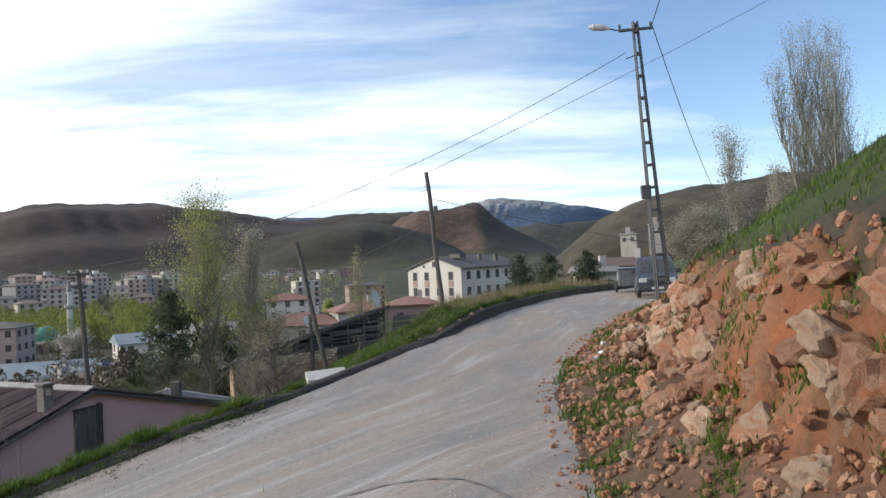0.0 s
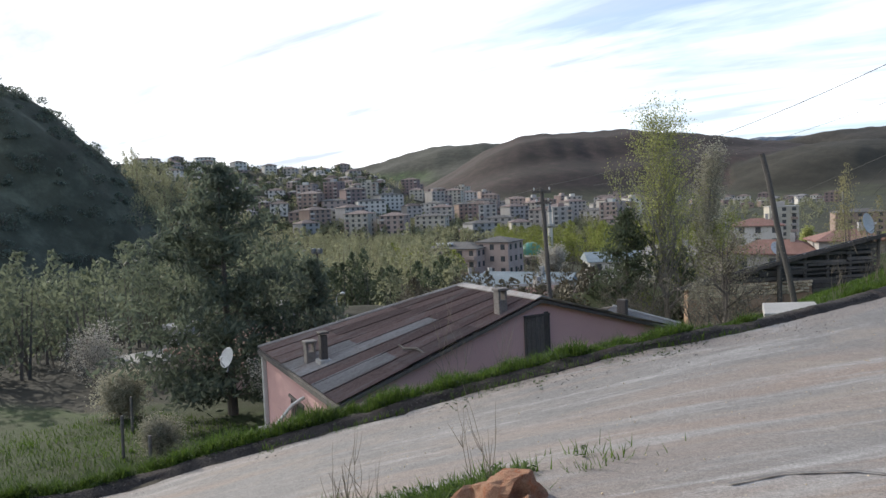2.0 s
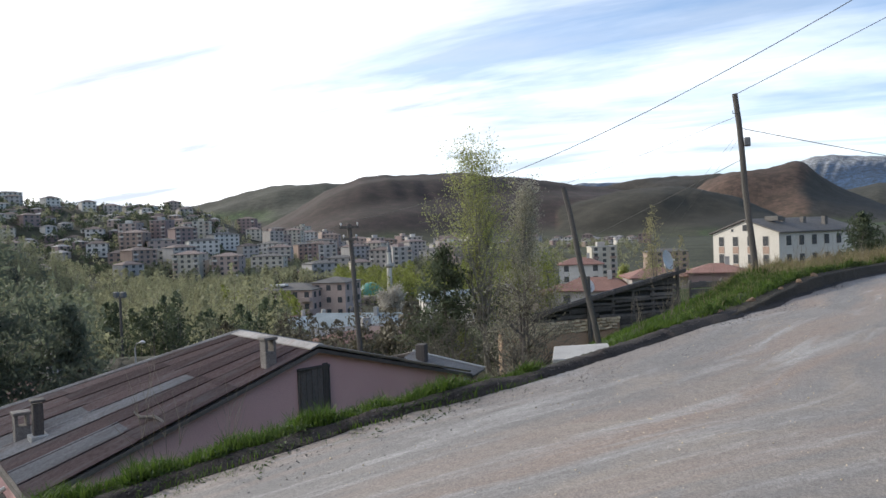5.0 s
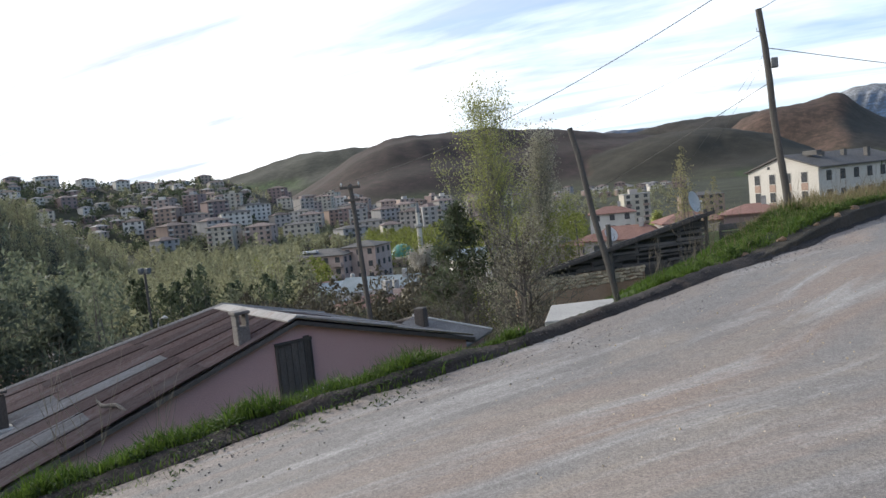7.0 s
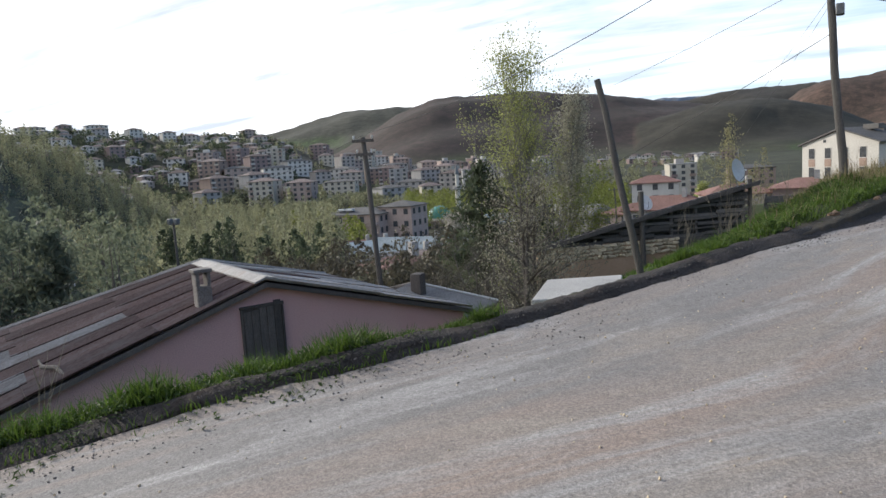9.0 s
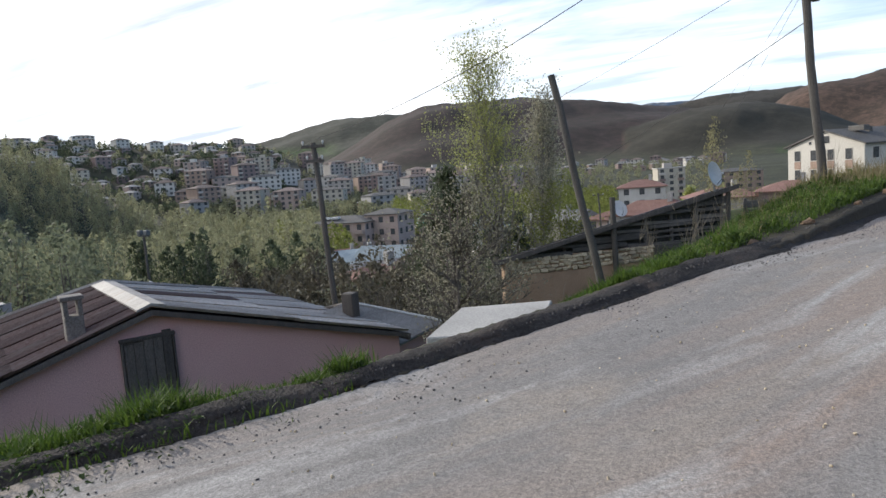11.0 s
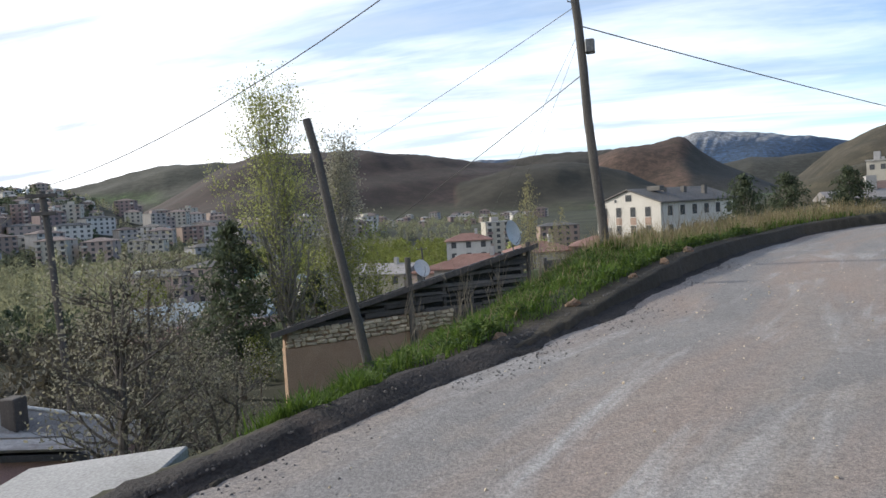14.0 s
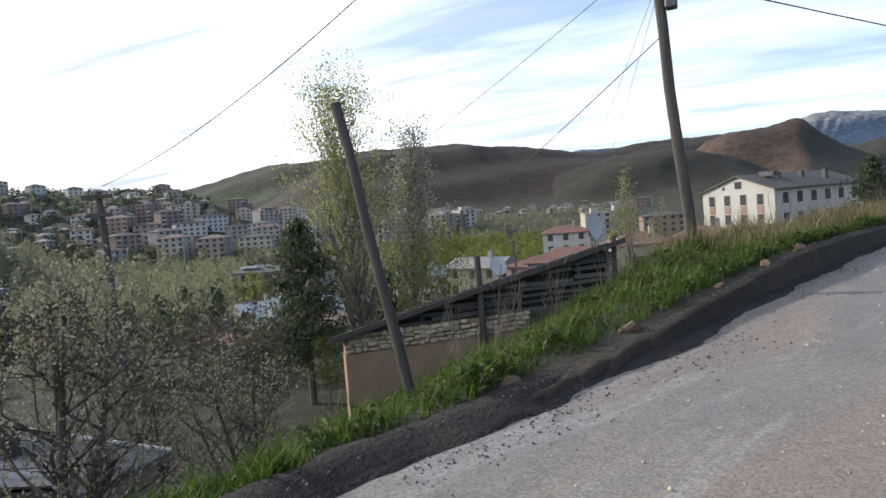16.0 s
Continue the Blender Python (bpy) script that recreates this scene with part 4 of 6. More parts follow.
wire((-0.36, 26.0, 3.9), (-14.0, 44.0, -0.4), 0.15, 0.010)
wire((-0.4, 26.0, 4.7), (-6.6, 42.0, 0.0), 0.1, 0.004, "thin service wire from the pole")
wire((-0.4, 26.0, 4.55), (-5.6, 42.3, 0.0), 0.1, 0.004, "thin service wire from the pole")
wire((-14.5, 27.0, 2.7), (-60, 58, 1.0), 0.9, 0.010)


# ---- buildings of the town ----
MAT_GLASS = rough_mat("dark_window_glass", (0.02, 0.024, 0.03), (0.05, 0.055, 0.065), 0.8, 10.0, 0.18, 0.03, 0.002)
MAT_WALLW = rough_mat("white_wall_paint", (0.60, 0.57, 0.51), (0.70, 0.67, 0.61), 0.25, 8.0, 0.92, 0.1, 0.01, stain=(0.52, 0.48, 0.42))
MAT_ROOFD = rough_mat("dark_roofing", (0.06, 0.055, 0.052), (0.12, 0.11, 0.10), 0.4, 8.0, 0.85, 0.3, 0.02)
MAT_TILE = rough_mat("red_roof_tile", (0.19, 0.078, 0.055), (0.27, 0.125, 0.09), 0.5, 9.0, 0.9, 0.4, 0.03, vary=0.25, stain=(0.17, 0.09, 0.07))
MAT_ROOFBROWN = rough_mat("brown_town_roof", (0.10, 0.066, 0.056), (0.18, 0.12, 0.10), 0.5, 9.0, 0.9, 0.4, 0.03, vary=0.4)
MAT_BLUEROOF = rough_mat("blue_grey_sheet", (0.20, 0.26, 0.29), (0.30, 0.36, 0.39), 0.5, 9.0, 0.6, 0.3, 0.02, vary=0.2)
MAT_GREEN = rough_mat("green_dome_sheet", (0.012, 0.17, 0.125), (0.022, 0.25, 0.18), 0.5, 6.0, 0.45, 0.2, 0.02)


def town_wall_mat():
    """Painted render whose colour differs from house to house."""
    m, t, b = material("town_render", 0.92)
    oi = t.nodes.new("ShaderNodeObjectInfo")
    r = t.nodes.new("ShaderNodeValToRGB")
    r.color_ramp.interpolation = "CONSTANT"
    tones = [(0.0, (0.38, 0.355, 0.335)), (0.18, (0.54, 0.52, 0.49)), (0.36, (0.30, 0.225, 0.19)), (0.48, (0.34, 0.335, 0.335)), (0.62, (0.38, 0.30, 0.27)), (0.74, (0.45, 0.42, 0.36)), (0.88, (0.24, 0.18, 0.175))]
    el = r.color_ramp.elements
    while len(el) < len(tones):
        el.new(0.9)
    for e, (p, c) in zip(el, tones):
        e.position, e.color = p, (*c, 1)
    t.links.new(oi.outputs["Random"], r.inputs[0])
    n = nnoise(t, 0.5, 6.0, 0.7, pos_of(t, "Object", (1, 1, 0.4)))
    t.links.new(nmix(t, nramp(t, n, 0.4, 0.75), r.outputs[0], nmix(t, 0.35, r.outputs[0], (0.1, 0.09, 0.08))), b.inputs["Base Color"])
    return m


MAT_TOWN = town_wall_mat()
MAT_FLATS = rough_mat("beige_pink_render", (0.46, 0.345, 0.30), (0.56, 0.43, 0.375), 0.4, 8.0, 0.92, 0.15, 0.01, stain=(0.40, 0.26, 0.22))
MESHES = {}


def unit_mesh(name, make, mat):
    """A mesh built once and shared by all its alike pieces."""
    if name not in MESHES:
        bm = make()
        me = bpy.data.meshes.new(name)
        bm.to_mesh(me)
        bm.free()
        me.materials.append(mat)
        MESHES[name] = me
    return MESHES[name]


def hip_roof(w, d, z, rise, over=0.4, hip=True):
    bm = bmesh.new()
    a, b = w / 2 + over, d + over
    ins = min(a, (d + 2 * over) / 2) * (0.9 if hip else 0.0)
    mid = d / 2
    base = [bm.verts.new(p) for p in ((-a, -over, z), (a, -over, z), (a, b, z), (-a, b, z))]
    low = [bm.verts.new((v.co.x, v.co.y, z - 0.15)) for v in base]
    r0, r1 = bm.verts.new((-a + ins, mid, z + rise)), bm.verts.new((a - ins, mid, z + rise))
    bm.faces.new((base[0], base[1], r1, r0)), bm.faces.new((base[2], base[3], r0, r1))
    bm.faces.new((base[1], base[2], r1)), bm.faces.new((base[3], base[0], r0))
    for k in range(4):
        bm.faces.new((base[k], low[k], low[(k + 1) % 4], base[(k + 1) % 4]))
    bm.faces.new(low)
    bmesh.ops.recalc_face_normals(bm, faces=bm.faces)
    return bm


def block(name, label, category, m, w, d, h, floors, cols, side_cols, wall, roof, rise, group="", sink=11.0, balcony=False, win=(1.15, 1.35), hip=True, far=True):
    """A building whose face looks along -y of m, with its windows, sills and roof."""
    b = thing(name, label, category, m, group)
    part("wall", nb((-w / 2, 0, -sink), (w / 2, d, h), 0.0), wall, b)
    if rise > 0:
        part("roof", hip_roof(w, d, h, rise, 0.45, hip), roof, b)
    else:
        part("roof", nb((-w / 2 - 0.25, -0.25, h), (w / 2 + 0.25, d + 0.25, h + 0.3), 0.0), roof, b)
        part("stair_head", nb((-w * 0.2, d * 0.35, h + 0.3), (w * 0.1, d * 0.7, h + 2.2)), wall, b)
    fh = h / floors
    me = unit_mesh("window_%.2f_%.2f" % win, lambda: nb((-win[0] / 2, -0.05, 0), (win[0] / 2, 0.02, win[1])), MAT_GLASS)
    for f in range(floors):
        z = f * fh + fh * 0.33
        for c in range(cols):
            x = -w / 2 + (c + 0.5) * w / cols
            share("window", me, b, pose(x, 0, z))
        for c in range(side_cols):
            y = (c + 0.5) * d / side_cols
            share("window", me, b, pose(w / 2, y, z, 0, 0, 90))
            if far:
                share("window", me, b, pose(-w / 2, y, z, 0, 0, -90))
        if balcony and f > 0:
            for c in (0, cols - 1):
                x = -w / 2 + (c + 0.5) * w / cols
                part("balcony", nb((x - 1.2, -0.9, z - 0.9), (x + 1.2, -0.005, z + 0.05)), wall, b)
    return b


def facing(x, y, z=None, turn=0.0):
    """A pose at a place whose -y looks back to the lane."""
    a = math.degrees(math.atan2(-x, y - 8.0))
    return pose(x, y, ground_at(x, y) if z is None else z, 0, 0, a + turn)


# the white three-storey building with its gable to the lane
def white_building():
    L, R = Vector((-6.25, 118.0, 0)), Vector((2.74, 109.7, 0))
    ax = (R - L).normalized()
    m = house_frame((L + R) / 2, ax, -6.6)
    b = thing("white_building", "white three-storey building with red-brown panels under its windows", "building", m)
    w, d, h = 12.2, 16.0, 7.7
    part("wall", prism(bmesh.new(), [[(-w / 2, y, -6), (w / 2, y, -6), (w / 2, y, h), (0.3, y, h + 1.75), (-w / 2, y, h)] for y in (0.0, 0.4)]), MAT_WALLW, b)
    part("wall", nb((-w / 2, 0.4, -6), (w / 2, d, h)), MAT_WALLW, b)
    for sx, z0 in ((-1, 0), (1, 0)):
        x = sx * (w / 2 + 0.5)
        part("roof_slope", prism(bmesh.new(), [[(x, y, h - 0.15), (x, y, h + 0.02), (0.3, y, h + 2.05), (0.3, y, h + 1.85)] for y in (-0.35, d + 0.4)]), MAT_ROOFD, b)
    fr = unit_mesh("office_frame", lambda: nb((-0.55, -0.045, -0.06), (0.55, -0.004, 1.46)), MAT_WALLW)
    gl = unit_mesh("office_pane", lambda: nb((-0.47, -0.075, 0.02), (0.47, -0.05, 1.38)), MAT_GLASS)
    pn = unit_mesh("office_panel", lambda: nb((-0.55, -0.04, -1.1), (0.55, -0.004, -0.1)), MAT_STUCCO)
    for f in range(3):
        for c in range(4):
            x, z = -4.4 + c * 2.75, 0.55 + f * 2.6
            wn = share("window", fr, b, pose(x, 0, z))
            share("pane", gl, wn)
            share("panel", pn, b, pose(x, 0, z))
        for c in range(6):
            wn = share("window", fr, b, pose(w / 2, 1.8 + c * 2.5, 0.55 + f * 2.6, 0, 0, 90))
            share("pane", gl, wn)
    part("attic_window", nb((-0.2, -0.08, h + 0.3), (0.85, -0.004, h + 1.2)), MAT_GLASS, b)
    part("vent", nb((-2.4, -0.06, h + 0.2), (-2.0, -0.004, h + 0.6)), MAT_GLASS, b)
    for k, (x, y) in enumerate(((1.8, 5.0), (2.4, 8.5), (3.6, 11.5))):
        part("chimney", nb((x, y, h + 0.8), (x + 0.6, y + 0.6, h + 2.1)), MAT_ROOFD, b)
    part("water_heater", nb((1.0, 3.0, h + 1.6), (3.4, 4.0, h + 2.3), 0.05), MAT_ROOFD, b)
    return b


MAT_STUCCO = rough_mat("red_brown_panel", (0.34, 0.22, 0.17), (0.42, 0.29, 0.22), 0.6, 10.0, 0.9, 0.1, 0.01)
white_building()

# the four-storey flats, mosque and houses at the foot of the slope
flats = block("apartment_block", "four-storey beige and brick-red flats with solar heaters on the roof", "apartment block", facing(-104, 137, -20.2, -28), 15, 11, 11.2, 4, 5, 4, MAT_FLATS, MAT_ROOFD, 1.4, balcony=True)
for k in range(2):
    part("solar_heater", nb((-4.5 + k * 2.4, 1.5, 12.0), (-2.6 + k * 2.4, 2.9, 12.5), 0.05), MAT_WHITE, flats, "bright solar water heater")
wing = block("apartment_block", "pale pink side wing of the flats", "apartment block", facing(-95.5, 143.5, -19.5, -28), 9, 9, 11.8, 4, 3, 3, MAT_FLATS, MAT_ROOFD, 1.2)


def mosque():
    q = thing("mosque", "small mosque with a green sheet-metal dome", "mosque", facing(-125.6, 213.8, -22.5))
    part("hall", nb((-6.5, 0, -5), (6.5, 12, 4.6)), MAT_TOWN, q)
    bm = bmesh.new()
    bmesh.ops.create_uvsphere(bm, u_segments=28, v_segments=14, radius=4.7)
    bmesh.ops.delete(bm, geom=[v for v in bm.verts if v.co.z < -0.2], context="VERTS")
    bmesh.ops.translate(bm, verts=bm.verts, vec=(0, 6, 4.9))
    part("dome", bm, MAT_GREEN, q, "green dome", smooth=True)
    part("drum", nt([(0, 6, 4.4), (0, 6, 5.2)], 5.0, 24), MAT_WALLW, q)
    for x in (-4, -1.3, 1.3, 4):
        part("window", nb((x - 0.5, -0.06, 0.8), (x + 0.5, -0.004, 3.2)), MAT_GLASS, q)
    n = thing("minaret", "slender pale minaret with a pointed cap", "minaret", facing(-118.2, 214.5, -22.5))
    part("shaft", nt([(0, 0, -6), (0, 0, 15)], [0.95, 0.85], 12), MAT_WALLW, n)
    part("gallery", nt([(0, 0, 15), (0, 0, 15.5), (0, 0, 16.4)], [0.9, 1.6, 1.6], 14), MAT_CONC, n)
    part("upper_shaft", nt([(0, 0, 16.4), (0, 0, 20.5)], 0.65, 12), MAT_WALLW, n)
    part("cap", nt([(0, 0, 20.5), (0, 0, 24.5)], [0.85, 0.03], 12), MAT_STEEL, n)


mosque()

HOUSES = [  # x, y, ridge height, width, depth, roof, turn, label
    (-74, 102, -11.0, 11, 8, "tile", 10, "low house with a red tiled roof"),
    (-53, 87, -8.6, 14, 8, "blue", -25, "long house with a pale blue sheet roof"),
    (-62, 92, -9.6, 9, 8, "blue", 15, "low house with a blue-grey roof"),
    (-41, 71, -8.0, 9, 7, "grey", 20, "small house with a grey sheet roof"),
    (-32, 61, -6.6, 7, 6, "rust", -20, "small house with a rusty sheet roof"),
    (-27, 48.5, -5.0, 6, 5, "tile", 30, "tan house with a red-brown roof"),
    (-34, 57, -7.6, 7, 6, "grey", -10, "pale house with a grey roof"),
    (-34, 147, -3.2, 9, 7, "tile", 0, "orange-walled house with flat red eaves"),
    (-21, 99, -4.4, 11, 7, "tile", -10, "long house with a red tiled roof"),
    (-12, 101, -3.2, 8, 6, "tile", 15, "house with a red tiled roof"),
    (-5, 101, -2.8, 7, 6, "tile", 0, "house with a faded red roof"),
    (-40, 112, -6.2, 9.5, 7, "grey", -32, "cream two-storey house with a grey sheet roof"),
    (-29, 108, -6.0, 9, 8, "tile", -32, "low house with a dark red roof"),
    (-52, 120, -8.0, 10, 8, "blue", 10, "house with a pale sheet roof"),
    (-46, 62, -8.2, 8, 6, "blue", 0, "low house with a blue sheet roof"),
    (52.6, 193, 7.4, 4.4, 4, "flat", -5, "grey unfinished house on the hill"),
    (63, 201, 10.2, 4.2, 4, "flat", 0, "narrow white house on the hill"),
    (14, 62, 1.3, 3.4, 3, "grey", 15, "low shack with a pale sheet roof"),
    (19, 72, 1.9, 5.5, 4, "rust", -12, "long brown shed on the hill"),
    (-36, 25.5, -6.9, 9, 6, "flat", 20, "low grey house among the trees"),
    (-24, 21.5, -3.1, 6, 5, "tile", 30, "small house with a dark red roof"),
]
ROOFS = {"tile": MAT_TILE, "blue": MAT_BLUEROOF, "grey": MAT_TIN_GREY, "rust": MAT_TIN, "flat": MAT_CONC}
for x, y, top, w, d, kind, turn, label in HOUSES:
    rise = 0.0 if kind == "flat" else 1.5 * w / 10
    h = max(3.0, min(5.6, 0.5 * w))
    hb = block("house", label + " below the lane" if y < 60 and x < 0 else label, "house", facing(x, y, top - rise - h, turn), w, d, h, 2 if h > 4.4 else 1, max(2, int(w / 3)), 2, MAT_TOWN, ROOFS[kind], rise, "houses of the old quarter", 6.0, win=(1.0, 1.2), hip=(kind == "tile"))
    part("chimney", nb((w * 0.15, d * 0.4, h + rise * 0.4), (w * 0.15 + 0.6, d * 0.4 + 0.6, h + rise + 0.9)), MAT_CONC, hb)

# blocks of flats across the valley, copied from a few kinds
rnd = random.Random(11)
KINDS = []
for w, d, h, fl, co, sc, rf, rise, bal, lab in (
    (14, 12, 13.0, 5, 4, 1, MAT_ROOFBROWN, 1.8, True, "five-storey block of flats with a tiled roof"),
    (18, 11, 10.5, 4, 5, 1, MAT_ROOFD, 1.4, False, "long four-storey block of flats"),
    (11, 11, 15.0, 6, 3, 1, MAT_CONC, 0.0, True, "six-storey block of flats with a flat roof"),
    (11, 10, 8.0, 3, 3, 1, MAT_ROOFBROWN, 1.8, False, "three-storey town house with a tiled roof"),
    (16, 12, 8.5, 3, 4, 1, MAT_ROOFD, 1.5, False, "wide three-storey town building"),
    (8, 7, 4.6, 2, 2, 1, MAT_TIN_GREY, 1.3, False, "two-storey hillside house"),
    (9, 7, 3.6, 1, 3, 1, MAT_ROOFBROWN, 1.4, False, "low hillside house"),
):
    KINDS.append(block("apartment_block" if h > 9 else "town_house", lab + " across the valley", "apartment block" if h > 9 else "house", facing(-300, 420), w, d, h, fl, co, sc, MAT_TOWN, rf, rise, "buildings of the far town", 8.0, bal, (1.5, 1.4), True, False))
placed = []


def settle(kind, az, r, turn):
    x, y = -math.sin(radians(az)) * r, 8 + math.cos(radians(az)) * r
    if any((x - a) ** 2 + (y - b) ** 2 < c * c for a, b, c in placed):
        return
    placed.append((x, y, 11 if kind > 4 else 17))
    copy_thing(KINDS[kind], facing(x, y, None, turn))


for az, r, k in ((11.6, 300, 2), (10.1, 304, 2), (8.4, 300, 1), (6.6, 320, 1)):
    settle(k, az, r, 12)
for k in range(300):
    az = rnd.uniform(22, 50)
    settle(rnd.choice((0, 0, 1, 2, 2, 3, 4, 3, 5)), az, rnd.uniform(360, 640 if az < 42 else 500), rnd.uniform(-35, 35))
for k in range(45):
    settle(rnd.choice((3, 5, 5, 6)), rnd.uniform(8, 24), rnd.uniform(560, 860), rnd.uniform(-35, 35))
for k in range(330):
    settle(rnd.choice((3, 5, 5, 6, 6, 5)), rnd.uniform(43, 64), rnd.uniform(400, 650), rnd.uniform(-35, 35))
for az, r, k in ((61.3, 668, 4), (60.2, 668, 6), (57.3, 674, 1), (58.6, 668, 6), (45.9, 678, 6), (63.2, 666, 5), (59.4, 660, 3)):
    settle(k, az, r, 10)
for kd in KINDS:
    for o in (*kd.children_recursive, kd):
        bpy.data.objects.remove(o)


# ---- trees ----
MAT_BARK = rough_mat("brown_bark", (0.07, 0.055, 0.042), (0.15, 0.12, 0.095), 3.0, 30.0, 0.95, 0.7, 0.02, stretch=(3, 3, 0.6))
MAT_BARK_PALE = rough_mat("pale_bark", (0.16, 0.15, 0.125), (0.30, 0.28, 0.24), 2.5, 30.0, 0.95, 0.6, 0.02, stretch=(3, 3, 0.6))
LEAF_POPLAR = leaf_mat("poplar_leaf", (0.30, 0.33, 0.10), (0.52, 0.54, 0.22), 0.55)
LEAF_PALE = leaf_mat("pale_bud_leaf", (0.30, 0.29, 0.21), (0.52, 0.50, 0.40), 0.45)
LEAF_FRUIT = leaf_mat("fruit_bud_leaf", (0.20, 0.19, 0.13), (0.38, 0.36, 0.27), 0.4)
LEAF_PINE = leaf_mat("pine_needle", (0.105, 0.13, 0.095), (0.165, 0.195, 0.14), 0.5)
LEAF_WOOD = leaf_mat("wood_leaf", (0.26, 0.265, 0.16), (0.37, 0.37, 0.225), 0.5)
# darker copy of the wood leaf, the slope's shade in its colour
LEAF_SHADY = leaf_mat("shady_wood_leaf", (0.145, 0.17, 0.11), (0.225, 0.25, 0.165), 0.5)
LEAF_KNOLL = leaf_mat("knoll_scrub_leaf", (0.125, 0.155, 0.125), (0.185, 0.215, 0.17), 0.45)
LEAF_BUD = leaf_mat("yellow_bud_leaf", (0.26, 0.24, 0.12), (0.42, 0.38, 0.20), 0.4)
LEAF_SCRUB = leaf_mat("bare_scrub_twig", (0.085, 0.075, 0.055), (0.19, 0.17, 0.115), 0.2)
LEAF_BRIGHT = leaf_mat("willow_leaf", (0.17, 0.205, 0.05), (0.32, 0.34, 0.10), 0.5)
LEAF_DARK = leaf_mat("dark_leaf", (0.06, 0.08, 0.05), (0.125, 0.15, 0.085), 0.4)
LEAF_BLOSSOM = leaf_mat("blossom", (0.42, 0.39, 0.34), (0.62, 0.59, 0.52), 0.35)
GRASS_GREEN = leaf_mat("verge_grass", (0.055, 0.105, 0.017), (0.15, 0.235, 0.04), 0.4)
LEAF_WEED = leaf_mat("weed_leaf", (0.04, 0.075, 0.022), (0.10, 0.15, 0.045), 0.35)
LEAF_FRESH = leaf_mat("fresh_weed_leaf", (0.12, 0.18, 0.045), (0.24, 0.30, 0.10), 0.4)
GRASS_DRY = leaf_mat("dry_grass", (0.20, 0.16, 0.085), (0.36, 0.30, 0.17), 0.3)
STALK = leaf_mat("dry_stalk", (0.22, 0.18, 0.13), (0.36, 0.31, 0.24), 0.1)


class Cards:
    """Gathers many small leaf-shaped faces for one mesh."""

    def __init__(self):
        self.v, self.f = [], []

    def leaf(self, p, size, rnd, long=1.0, up=0.0):
        u = Vector((rnd.gauss(0, 1), rnd.gauss(0, 1), rnd.gauss(0, 1) + up)).normalized()
        w = u.cross(Vector((rnd.gauss(0, 1), rnd.gauss(0, 1), rnd.gauss(0, 1)))).normalized()
        a, b = u * size * long, w * size * 0.55
        k = len(self.v)
        self.v += [p - a * 0.5, p + b * 0.5 - a * 0.05, p + a * 0.5, p - b * 0.5 + a * 0.05]
        self.f.append((k, k + 1, k + 2, k + 3))

    def make(self, name, mat, parent=None):
        me = bpy.data.meshes.new(name)
        me.from_pydata([tuple(v) for v in self.v], [], self.f)
        me.materials.append(mat)
        ob = new(name, me)
        if parent is not None:
            ob.parent = parent
        return ob


def limb(bm, p, d, length, r, depth, rnd, tips, up, spread, bits):
    """A limb that bends, tapers and forks; the ends of its twigs are kept."""
    pts, radii, q, dd = [p.copy()], [r], p.copy(), d.normalized()
    n = 4
    for k in range(n):
        dd = (dd + Vector((rnd.gauss(0, 0.10), rnd.gauss(0, 0.10), rnd.gauss(0, 0.06) + up * 0.12))).normalized()
        q = q + dd * length / n
        pts.append(q.copy()), radii.append(r * (1 - 0.7 * (k + 1) / n))
        if depth <= bits:
            tips.append((q.copy(), dd.copy()))
    tube(bm, pts, radii, 5 if r > 0.03 else 3, False)
    if depth <= 0:
        return
    for k in range(rnd.randint(3, 4)):
        i = rnd.randint(1, n)
        side = Vector((rnd.gauss(0, 1), rnd.gauss(0, 1), rnd.gauss(0, 0.5)))
        nd = (dd + side.normalized() * spread).normalized()
        limb(bm, pts[i], nd, length * rnd.uniform(0.5, 0.72), radii[i] * 0.7 + 0.002, depth - 1, rnd, tips, up, spread, bits)


